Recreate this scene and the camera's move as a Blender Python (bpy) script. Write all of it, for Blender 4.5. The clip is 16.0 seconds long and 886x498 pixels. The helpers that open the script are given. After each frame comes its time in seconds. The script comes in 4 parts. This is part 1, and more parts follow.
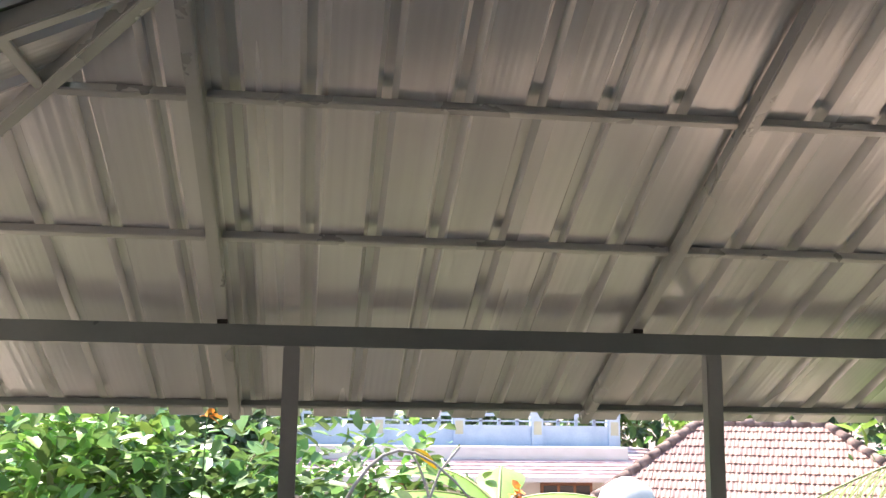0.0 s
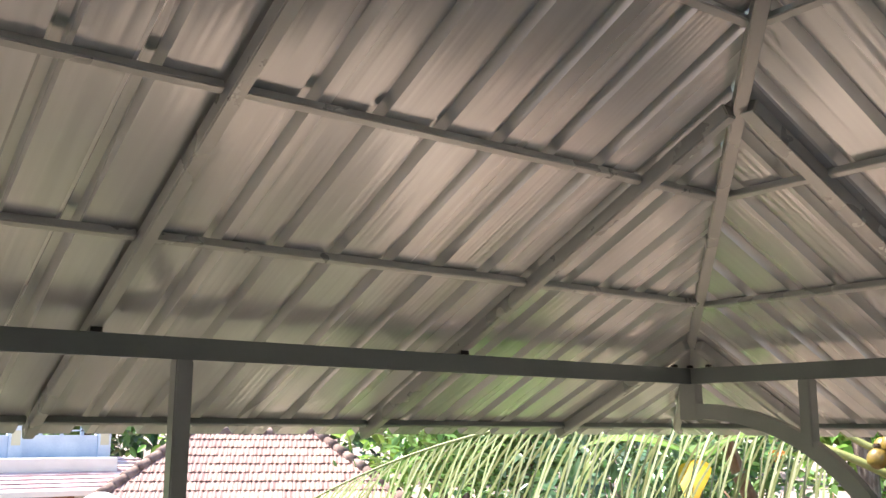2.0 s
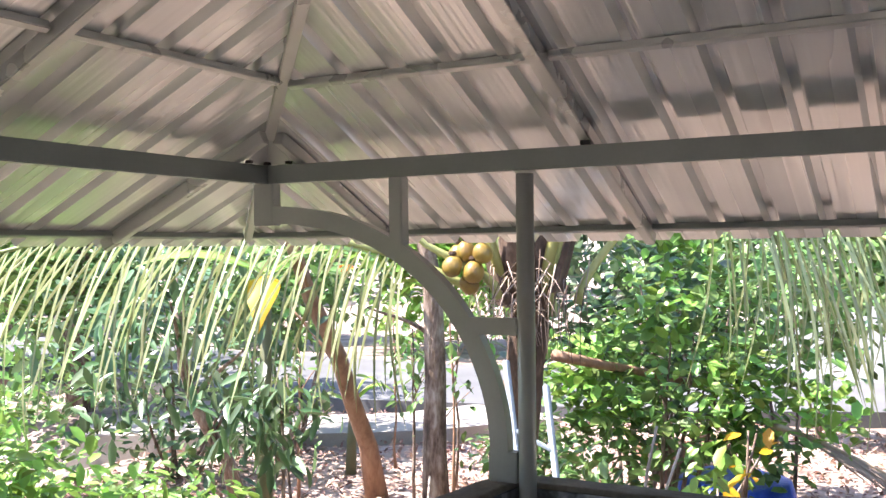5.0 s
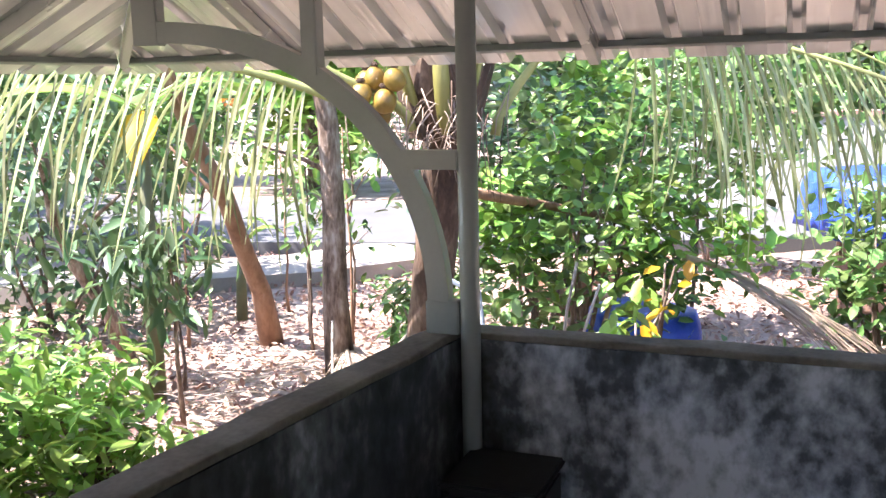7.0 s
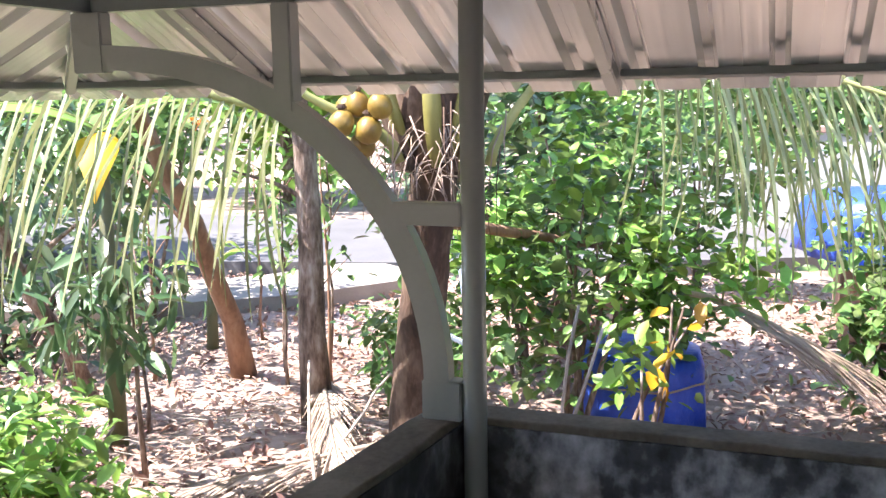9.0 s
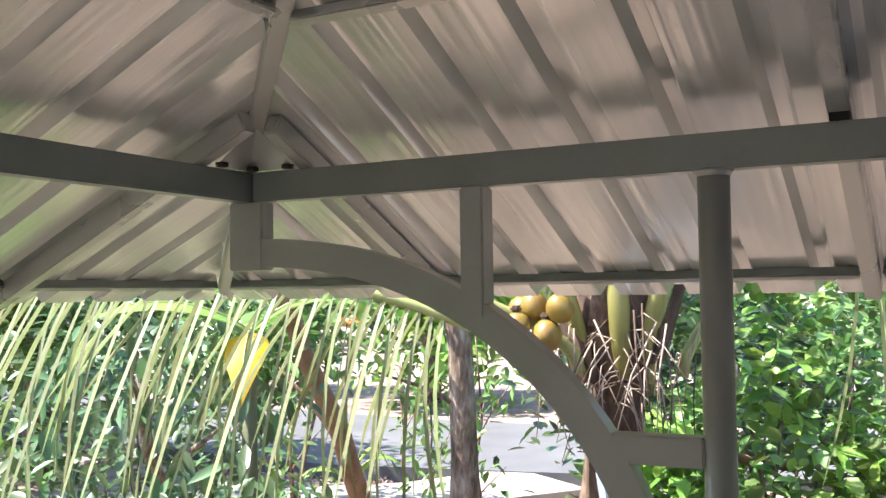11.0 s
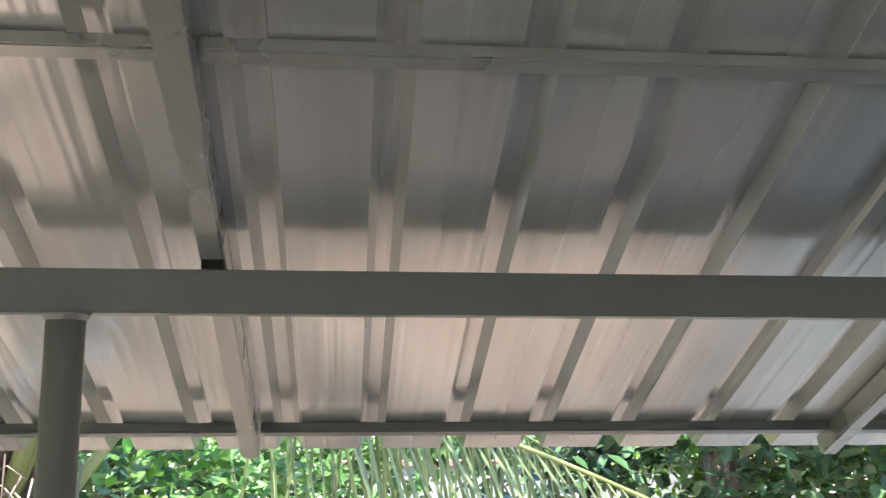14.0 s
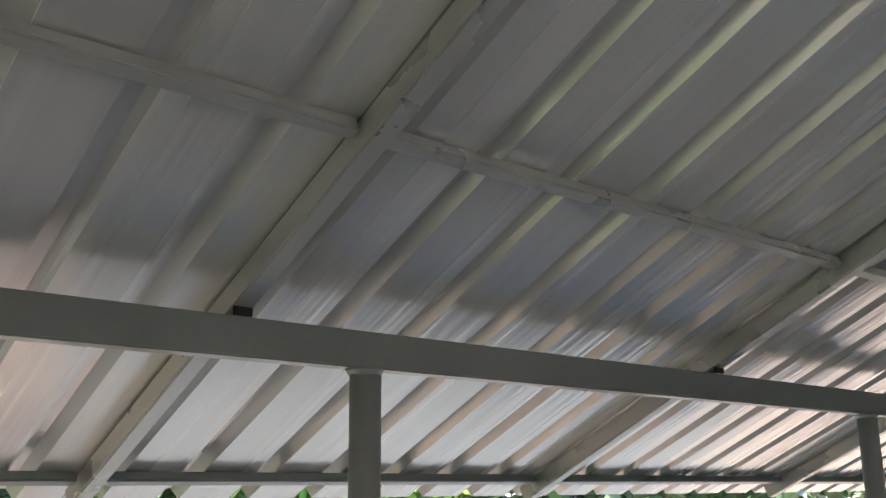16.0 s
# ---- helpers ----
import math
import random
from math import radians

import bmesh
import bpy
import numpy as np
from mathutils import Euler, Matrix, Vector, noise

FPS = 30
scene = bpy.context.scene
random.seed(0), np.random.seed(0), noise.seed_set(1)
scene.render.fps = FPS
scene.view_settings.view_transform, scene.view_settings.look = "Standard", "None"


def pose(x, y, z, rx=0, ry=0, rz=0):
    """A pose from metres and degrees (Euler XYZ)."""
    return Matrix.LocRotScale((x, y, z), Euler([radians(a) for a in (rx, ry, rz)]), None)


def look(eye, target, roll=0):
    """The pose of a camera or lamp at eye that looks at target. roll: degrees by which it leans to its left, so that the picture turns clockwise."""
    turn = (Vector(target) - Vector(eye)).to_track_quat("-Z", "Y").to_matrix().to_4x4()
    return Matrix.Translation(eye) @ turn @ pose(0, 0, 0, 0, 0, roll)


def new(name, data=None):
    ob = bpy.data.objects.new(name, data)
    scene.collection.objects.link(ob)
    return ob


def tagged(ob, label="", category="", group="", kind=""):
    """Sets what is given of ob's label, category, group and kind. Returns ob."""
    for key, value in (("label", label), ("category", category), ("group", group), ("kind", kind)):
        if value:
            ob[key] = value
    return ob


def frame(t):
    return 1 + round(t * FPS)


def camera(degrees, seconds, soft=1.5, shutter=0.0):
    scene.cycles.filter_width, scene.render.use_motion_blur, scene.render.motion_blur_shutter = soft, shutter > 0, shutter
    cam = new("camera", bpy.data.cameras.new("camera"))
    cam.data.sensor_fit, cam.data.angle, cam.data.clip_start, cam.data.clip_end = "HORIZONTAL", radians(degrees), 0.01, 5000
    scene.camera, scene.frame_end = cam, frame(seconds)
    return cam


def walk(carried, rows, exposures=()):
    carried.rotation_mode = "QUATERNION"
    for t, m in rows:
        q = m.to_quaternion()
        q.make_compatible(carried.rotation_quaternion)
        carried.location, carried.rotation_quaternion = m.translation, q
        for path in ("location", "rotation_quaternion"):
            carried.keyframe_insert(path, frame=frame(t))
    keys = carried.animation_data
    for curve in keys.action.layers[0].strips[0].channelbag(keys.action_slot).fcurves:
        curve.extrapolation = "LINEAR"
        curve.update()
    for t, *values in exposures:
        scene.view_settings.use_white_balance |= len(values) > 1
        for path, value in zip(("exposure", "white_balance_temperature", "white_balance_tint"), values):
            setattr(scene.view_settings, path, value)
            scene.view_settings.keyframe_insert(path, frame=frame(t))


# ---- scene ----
cam = camera(49.5, 16.0)
PATH = [
    (0, (-4.061, -3.525, 1.733), (-3.811, -1.57, 2.075), 0.7),
    (0.5, (-4.024, -3.406, 1.748), (-3.476, -1.517, 2.112), 1.2),
    (0.6, (-4.017, -3.388, 1.747), (-3.419, -1.515, 2.116), 1.2),
    (1, (-4.002, -3.318, 1.74), (-3.205, -1.521, 2.108), 0.2),
    (1.5, (-3.885, -3.218, 1.738), (-2.909, -1.51, 2.102), -0.3),
    (2, (-3.762, -3.121, 1.758), (-2.607, -1.529, 2.123), 0.4),
    (2.2, (-3.71, -3.089, 1.75), (-2.477, -1.559, 2.12), 0.9),
    (2.5, (-3.659, -2.996, 1.751), (-2.286, -1.588, 2.113), 1.4),
    (3, (-3.568, -2.873, 1.755), (-2.052, -1.612, 2.086), 0.8),
    (3.5, (-3.456, -2.787, 1.718), (-1.874, -1.599, 2.016), 0.2),
    (4, (-3.303, -2.71, 1.692), (-1.66, -1.592, 1.921), 0.1),
    (4.2, (-3.263, -2.687, 1.685), (-1.58, -1.618, 1.851), 0.3),
    (6.3, (-2.975, -2.316, 1.696), (-1.155, -1.507, 1.509), -1.8),
    (6.5, (-2.926, -2.291, 1.682), (-1.098, -1.52, 1.43), -1.7),
    (7, (-2.818, -2.176, 1.644), (-0.981, -1.459, 1.307), -1.3),
    (7.5, (-2.732, -2.088, 1.64), (-0.892, -1.399, 1.268), -1.3),
    (8, (-2.581, -2.039, 1.65), (-0.737, -1.365, 1.264), -1.5),
    (8.5, (-2.502, -2.024, 1.7), (-0.654, -1.356, 1.329), -1.3),
    (9, (-2.354, -1.931, 1.728), (-0.498, -1.26, 1.406), -1.0),
    (9.5, (-2.219, -1.801, 1.759), (-0.369, -1.051, 1.628), -0.7),
    (10, (-2.098, -1.707, 1.757), (-0.299, -0.834, 1.779), -1.0),
    (10.2, (-2.05, -1.683, 1.756), (-0.263, -0.786, 1.791), -1.0),
    (12.5, (-1.866, -1.422, 1.691), (-0.063, -0.611, 1.993), -0.7),
    (13, (-1.789, -1.498, 1.7), (0.107, -0.97, 2.057), -0.2),
    (13.5, (-1.658, -1.581, 1.72), (0.286, -1.371, 2.142), -0.3),
    (14, (-1.639, -1.628, 1.805), (0.322, -1.822, 2.146), -0.2),
    (14.5, (-1.627, -1.76, 1.751), (0.285, -2.178, 2.163), 1.3),
    (15, (-1.589, -1.812, 1.706), (0.193, -2.573, 2.198), 0.6),
    (15.5, (-1.571, -1.911, 1.712), (0.067, -2.947, 2.205), -0.3),
    (16, (-1.564, -2.017, 1.729), (-0.085, -3.268, 2.224), -0.6),
]
walk(cam, [(t, look(eye, target, roll)) for t, eye, target, roll in PATH],
     exposures=[(0, 1.76, 6600, 16), (3, 1.7, 6550, 14), (4.2, 1.9, 6400, 17), (6.3, 2.2, 6400, 22), (9, 2.06, 6400, 21), (10, 1.83, 6450, 18), (12.3, 1.8, 6150, 11), (14, 2.04, 6100, 8), (16, 2.2, 6350, 11)])

# ---- light ----
world = bpy.data.worlds.new("sky")
scene.world = world
world.use_nodes = True
wn = world.node_tree.nodes
sky = wn.new("ShaderNodeTexSky")
sky.sky_type, sky.sun_disc = "NISHITA", False
SUN_EL, SUN_AZ = 58.0, 330.0          # degrees; azimuth clockwise from +y
sky.sun_elevation, sky.sun_rotation = radians(SUN_EL), radians(SUN_AZ)
world.node_tree.links.new(sky.outputs[0], wn["Background"].inputs[0])
wn["Background"].inputs[1].default_value = 0.15
sun = new("sun", bpy.data.lights.new("sun", "SUN"))
sun.data.energy, sun.data.angle, sun.data.color = 5.0, radians(0.5), (1.0, 0.95, 0.86)
_az, _el = radians(SUN_AZ), radians(SUN_EL)
sun.matrix_world = look((math.sin(_az) * math.cos(_el) * 30, math.cos(_az) * math.cos(_el) * 30, math.sin(_el) * 30), (0, 0, 0))

# ---- materials ----
def mat(name, colors, rough=0.6, metal=0.0, scale=4.0, fine=60.0, bump=0.1, stretch=(1, 1, 1), spread=0.25, vary=0.0, island=0.0, coat=0.0, trans=0.0, dist=0.01, detail=5, harsh=0.5, fdetail=4):
    """A procedural surface: two colours mixed by coarse and fine noise, bump from the fine one."""
    m = bpy.data.materials.new(name)
    m.use_nodes = True
    nt, N = m.node_tree, m.node_tree.nodes
    L = nt.links.new
    b = N["Principled BSDF"]
    tc, mp = N.new("ShaderNodeTexCoord"), N.new("ShaderNodeMapping")
    mp.inputs["Scale"].default_value = stretch
    L(tc.outputs["Object"], mp.inputs[0])
    n1, n2 = N.new("ShaderNodeTexNoise"), N.new("ShaderNodeTexNoise")
    n1.inputs["Scale"].default_value, n1.inputs["Detail"].default_value, n1.inputs["Roughness"].default_value = scale, detail, harsh
    n2.inputs["Scale"].default_value, n2.inputs["Detail"].default_value = fine, fdetail
    L(mp.outputs[0], n1.inputs[0]); L(mp.outputs[0], n2.inputs[0])
    add = N.new("ShaderNodeMath"); add.operation = "MULTIPLY_ADD"
    add.inputs[1].default_value = 0.35
    L(n2.outputs[0], add.inputs[0]); L(n1.outputs[0], add.inputs[2])
    ramp = N.new("ShaderNodeValToRGB")
    L(add.outputs[0], ramp.inputs[0])
    lo, hi = 0.675 - spread, 0.675 + spread
    els = ramp.color_ramp.elements
    while len(els) < len(colors):
        els.new(0.5)
    for i, c in enumerate(colors):
        els[i].position = lo + (hi - lo) * i / max(1, len(colors) - 1)
        els[i].color = (*c, 1)
    out = ramp.outputs[0]
    if vary or island:
        src = N.new("ShaderNodeNewGeometry").outputs["Random Per Island"] if island else N.new("ShaderNodeObjectInfo").outputs["Random"]
        mr = N.new("ShaderNodeMapRange")
        amt = island or vary
        mr.inputs[3].default_value, mr.inputs[4].default_value = 1 - amt, 1 + amt
        L(src, mr.inputs[0])
        hs = N.new("ShaderNodeHueSaturation")
        L(mr.outputs[0], hs.inputs["Value"]); L(out, hs.inputs["Color"])
        mr2 = N.new("ShaderNodeMapRange")
        mr2.inputs[3].default_value, mr2.inputs[4].default_value = 0.5 - amt * 0.07, 0.5 + amt * 0.05
        L(src, mr2.inputs[0]); L(mr2.outputs[0], hs.inputs["Hue"])
        out = hs.outputs[0]
    L(out, b.inputs["Base Color"])
    rr = N.new("ShaderNodeMapRange")
    rr.inputs[3].default_value, rr.inputs[4].default_value = max(0.03, rough - 0.1), min(1, rough + 0.12)
    L(n1.outputs[0], rr.inputs[0]); L(rr.outputs[0], b.inputs["Roughness"])
    b.inputs["Metallic"].default_value = metal
    b.inputs["Coat Weight"].default_value, b.inputs["Coat Roughness"].default_value = coat, 0.09 if coat > 0.5 else 0.15
    if bump:
        bp = N.new("ShaderNodeBump")
        bp.inputs["Strength"].default_value, bp.inputs["Distance"].default_value = bump, dist
        L(add.outputs[0], bp.inputs["Height"])
        L(bp.outputs[0], b.inputs["Normal"])
        if coat > 0.5:
            L(bp.outputs[0], b.inputs["Coat Normal"])
    if trans:
        tr = N.new("ShaderNodeBsdfTranslucent")
        L(out, tr.inputs[0])
        mx = N.new("ShaderNodeMixShader")
        mx.inputs[0].default_value = trans
        L(b.outputs[0], mx.inputs[1]); L(tr.outputs[0], mx.inputs[2])
        L(mx.outputs[0], N["Material Output"].inputs[0])
    return m

def sheet_mat(name, stretch):
    return mat(name, [(0.60, 0.625, 0.60), (0.675, 0.70, 0.675), (0.75, 0.77, 0.745)], rough=0.25, metal=0.42, coat=0.9, scale=1.0, fine=9, bump=0.7, stretch=stretch, dist=0.006, detail=1.5, fdetail=0.5, spread=0.3)
M_SHEET_A = sheet_mat("sheet_metal_lengthways_y", (6, 0.05, 0.05))
M_SHEET_B = sheet_mat("sheet_metal_lengthways_x", (0.05, 6, 0.05))
M_STEEL = mat("grey_painted_steel", [(0.45, 0.475, 0.45), (0.53, 0.555, 0.525)], metal=0.45, rough=0.28, scale=4, fine=70, bump=0.06, dist=0.003, spread=0.4)
# Frame paint darkened to carry the shade on beam and eave purlin sides.
M_STEEL_SHADED = mat("grey_green_steel_shaded", [(0.185, 0.22, 0.21), (0.24, 0.275, 0.26)], metal=0.25, coat=0.4, rough=0.32, scale=4, fine=70, bump=0.08, dist=0.003, spread=0.35)
M_POST = mat("light_grey_steel_paint", [(0.31, 0.335, 0.32), (0.38, 0.405, 0.385)], metal=0.2, coat=0.35, rough=0.36, scale=5, fine=70, bump=0.1, dist=0.003, spread=0.35)
# Near-black colour stands for the dark hollow of open tube ends.
M_STEELDARK = mat("steel_end_dark", [(0.012, 0.012, 0.012), (0.03, 0.028, 0.025)], rough=0.8)
M_WALL = mat("mouldy_plaster", [(0.016, 0.017, 0.018), (0.03, 0.031, 0.033), (0.06, 0.062, 0.066), (0.15, 0.155, 0.165), (0.34, 0.36, 0.39)], rough=0.85, scale=2.0, fine=26, bump=0.4, stretch=(1, 1, 0.6), spread=0.20, detail=10, harsh=0.62)
M_WALLBLUE = mat("blue_white_plaster_black_mould", [(0.018, 0.019, 0.021), (0.035, 0.037, 0.041), (0.085, 0.092, 0.105), (0.30, 0.325, 0.37), (0.56, 0.59, 0.65)], rough=0.85, scale=1.7, fine=22, bump=0.4, stretch=(1, 1, 0.8), spread=0.17, detail=10, harsh=0.60)
M_COPING = mat("weathered_coping", [(0.09, 0.08, 0.065), (0.17, 0.15, 0.125), (0.25, 0.23, 0.2)], rough=0.9, scale=5, fine=60, bump=0.5)
M_FLOOR = mat("cement_floor", [(0.60, 0.60, 0.585), (0.72, 0.72, 0.70)], rough=0.5, scale=2, fine=50, bump=0.15)
M_BLACK = mat("black_plastic", [(0.006, 0.006, 0.007), (0.012, 0.012, 0.013)], rough=0.5)
M_SOIL = mat("leaf_litter_soil", [(0.15, 0.105, 0.085), (0.29, 0.22, 0.18), (0.42, 0.345, 0.295)], rough=0.95, scale=1.5, fine=18, bump=0.9, spread=0.22, dist=0.03)
M_ROAD = mat("pale_concrete_road", [(0.09, 0.092, 0.095), (0.14, 0.142, 0.147)], rough=0.9, scale=1.0, fine=30, bump=0.2)
M_LITTER = mat("dry_leaves", [(0.20, 0.105, 0.07), (0.38, 0.245, 0.185), (0.56, 0.43, 0.355)], rough=0.8, island=0.4, scale=3, fine=40, bump=0)
M_BARK = mat("grey_bark", [(0.05, 0.035, 0.026), (0.14, 0.095, 0.07), (0.26, 0.195, 0.155), (0.42, 0.36, 0.31)], rough=0.95, scale=9, fine=45, bump=1.0, stretch=(1, 1, 0.3), dist=0.03, spread=0.17, detail=9, harsh=0.65)
M_BARKRED = mat("red_brown_bark", [(0.14, 0.075, 0.045), (0.28, 0.16, 0.10), (0.36, 0.24, 0.16)], rough=0.9, scale=7, fine=45, bump=0.8, stretch=(1, 1, 0.35), dist=0.02)
M_FIBRE = mat("palm_fibre", [(0.03, 0.02, 0.013), (0.10, 0.062, 0.042), (0.24, 0.17, 0.12)], rough=0.95, scale=9, fine=60, bump=1.0, stretch=(1, 1, 0.4), dist=0.02)
M_LEAF = mat("broad_leaf_green", [(0.095, 0.19, 0.05), (0.20, 0.335, 0.10)], rough=0.36, island=0.45, scale=2, fine=20, bump=0, trans=0.3)
M_LEAFDARK = mat("dark_leaf_green", [(0.055, 0.115, 0.045), (0.11, 0.185, 0.08)], rough=0.33, island=0.4, scale=2, fine=20, bump=0, trans=0.22)
M_LEAFLIME = mat("lime_leaf_green", [(0.17, 0.35, 0.055), (0.30, 0.48, 0.11)], rough=0.42, island=0.4, scale=2, fine=20, bump=0, trans=0.35)
M_LEAFOLIVE = mat("olive_leaf", [(0.11, 0.12, 0.06), (0.2, 0.2, 0.11)], rough=0.5, island=0.4, scale=2, fine=20, bump=0, trans=0.25)
M_YELLOW = mat("yellow_leaf", [(0.5, 0.29, 0.012), (0.62, 0.39, 0.02)], rough=0.5, island=0.25, bump=0, trans=0.3)
M_OCHRE = mat("faded_yellow_paint", [(0.5, 0.45, 0.3), (0.58, 0.54, 0.4)], rough=0.7, bump=0.1)
M_ORANGE = mat("orange_flower", [(0.75, 0.25, 0.04), (0.8, 0.35, 0.06)], rough=0.5, bump=0, trans=0.2)
M_PALM = mat("palm_leaflet", [(0.21, 0.255, 0.10), (0.38, 0.41, 0.215)], rough=0.35, vary=0.35, scale=3, fine=30, bump=0, trans=0.3)
M_SPATHE = mat("olive_spathe", [(0.16, 0.15, 0.035), (0.25, 0.235, 0.07)], rough=0.5, scale=5, bump=0.2, stretch=(1, 1, 0.3))
M_RACHIS = mat("palm_rachis", [(0.24, 0.27, 0.08), (0.36, 0.37, 0.14)], rough=0.5, scale=6, bump=0.1)
M_DRYPALM = mat("dry_palm_straw", [(0.30, 0.22, 0.16), (0.46, 0.37, 0.29)], rough=0.7, vary=0.25, scale=6, bump=0.1)
M_TWIG = mat("bleached_twig", [(0.26, 0.22, 0.18), (0.52, 0.46, 0.40)], rough=0.85, island=0.3, scale=4, bump=0)
M_TILEDARK = mat("weathered_ridge_tile", [(0.10, 0.065, 0.055), (0.22, 0.145, 0.12), (0.36, 0.27, 0.235)], rough=0.9, scale=4, fine=40, bump=0.3)
M_NUT = mat("young_coconut", [(0.17, 0.11, 0.018), (0.25, 0.165, 0.03), (0.19, 0.095, 0.025)], rough=0.42, scale=5, bump=0.1)
M_TARP = mat("blue_tarpaulin", [(0.02, 0.06, 0.45), (0.05, 0.13, 0.65)], rough=0.35, scale=4, fine=25, bump=0.6, dist=0.03)
M_SAND = mat("sandy_path", [(0.26, 0.23, 0.2), (0.38, 0.35, 0.31)], rough=0.95, scale=3, fine=50, bump=0.4)
M_SACK = mat("white_sack", [(0.55, 0.54, 0.52), (0.7, 0.69, 0.67)], rough=0.8, scale=6, bump=0.3)
M_BLUEROD = mat("pale_blue_metal", [(0.30, 0.38, 0.48), (0.42, 0.5, 0.6)], rough=0.4, scale=6, bump=0.05)
M_TILE = mat("clay_tile", [(0.25, 0.14, 0.11), (0.36, 0.23, 0.19), (0.44, 0.33, 0.29)], rough=0.85, vary=0.22, scale=5, fine=40, bump=0.3)
M_REDSHEET = mat("faded_red_roofing", [(0.36, 0.2, 0.2), (0.5, 0.36, 0.36), (0.6, 0.52, 0.52)], rough=0.7, scale=3, bump=0.1)
M_BLUEPAINT = mat("pale_blue_paint", [(0.42, 0.5, 0.62), (0.6, 0.66, 0.74)], rough=0.8, scale=2, fine=20, bump=0.2)
M_WHITE = mat("white_plaster", [(0.68, 0.66, 0.6), (0.8, 0.78, 0.73)], rough=0.8, scale=2, bump=0.1)
M_WOOD = mat("brown_window_wood", [(0.22, 0.10, 0.05), (0.34, 0.17, 0.09)], rough=0.6, scale=6, bump=0.1)
M_GLASS = mat("dim_window_glass", [(0.03, 0.04, 0.04), (0.06, 0.07, 0.07)], rough=0.1, scale=2, bump=0)
M_BRICK = mat("laterite_block", [(0.30, 0.17, 0.11), (0.42, 0.27, 0.19)], rough=0.95, scale=6, bump=0.5, vary=0.2)

# ---- helpers for building ----
def wloc(ob):
    v = Vector((0, 0, 0))
    while ob is not None:
        v += ob.location
        ob = ob.parent
    return v

def thing(name, loc, label, category, group="", kind=""):
    ob = new(name)
    ob.empty_display_size = 0.1
    ob.location = loc
    return tagged(ob, label, category, group, kind)

def part(name, bm, material, parent=None, label="", smooth=False):
    """Links a bmesh, given in world coordinates, as one mesh under parent."""
    me = bpy.data.meshes.new(name)
    if parent is not None:
        bmesh.ops.translate(bm, verts=bm.verts, vec=-wloc(parent))
    bm.to_mesh(me)
    bm.free()
    return link_mesh(name, me, material, parent, label, smooth)

def link_mesh(name, me, material, parent=None, label="", smooth=False):
    if not me.materials:
        me.materials.append(material)
    if smooth:
        me.polygons.foreach_set("use_smooth", [True] * len(me.polygons))
    ob = new(name, me)
    ob.parent = parent
    if label:
        ob["label"] = label
    return ob

def box_bm(x0, x1, y0, y1, z0, z1, bevel=0.0, seg=1):
    bm = bmesh.new()
    bmesh.ops.create_cube(bm, size=1)
    bmesh.ops.scale(bm, vec=(x1 - x0, y1 - y0, z1 - z0), verts=bm.verts)
    bmesh.ops.translate(bm, vec=((x0 + x1) / 2, (y0 + y1) / 2, (z0 + z1) / 2), verts=bm.verts)
    if bevel:
        bmesh.ops.bevel(bm, geom=bm.edges[:], offset=bevel, segments=seg, affect="EDGES")
    return bm

def bar_bm(a, b, width, depth, up=(0, 0, 1), bevel=0.004):
    """A square tube from a to b; a and b lie on the middle of its lower face, up points to its upper face."""
    a, b = Vector(a), Vector(b)
    d = (b - a).normalized()
    s = d.cross(Vector(up)).normalized()
    u = s.cross(d).normalized()
    bm = box_bm(-width / 2, width / 2, 0, (b - a).length, 0, depth, bevel, 2)
    m = Matrix((s, d, u)).transposed().to_4x4()
    m.translation = a
    bmesh.ops.transform(bm, matrix=m, verts=bm.verts)
    return bm

def tube_mesh_data(pts, radii, seg=10, wob=0.0, rng=None):
    """Vertices and faces of a tube along pts, with capped ends."""
    pts = [Vector(p) for p in pts]
    V, F = [], []
    n = len(pts)
    for i, p in enumerate(pts):
        d = (pts[min(i + 1, n - 1)] - pts[max(i - 1, 0)]).normalized()
        s = d.cross(Vector((0.13, 0.97, 0.21))).normalized()
        u = s.cross(d)
        for k in range(seg):
            a = 2 * math.pi * k / seg
            r = radii[i] * (1 + (rng.uniform(-wob, wob) if rng else 0))
            V.append(p + (s * math.cos(a) + u * math.sin(a)) * r)
    for i in range(n - 1):
        for k in range(seg):
            k2 = (k + 1) % seg
            F.append((i * seg + k, i * seg + k2, (i + 1) * seg + k2, (i + 1) * seg + k))
    F.append(tuple(range(seg))[::-1])
    F.append(tuple((n - 1) * seg + k for k in range(seg)))
    return V, F

def tube(name, pts, radii, material, parent, seg=10, wob=0.0, rng=None, label=""):
    V, F = tube_mesh_data(pts, radii, seg, wob, rng)
    return pydata(name, V, F, material, parent, label, True)

def pydata(name, V, F, material, parent=None, label="", smooth=False):
    o = wloc(parent) if parent is not None else Vector((0, 0, 0))
    me = bpy.data.meshes.new(name)
    me.from_pydata([tuple(Vector(v) - o) for v in V], [], F)
    return link_mesh(name, me, material, parent, label, smooth)

def bez(p, q, r, s, n):
    p, q, r, s = map(Vector, (p, q, r, s))
    return [p * (1 - t) ** 3 + q * 3 * t * (1 - t) ** 2 + r * 3 * t * t * (1 - t) + s * t ** 3 for t in [i / n for i in range(n + 1)]]

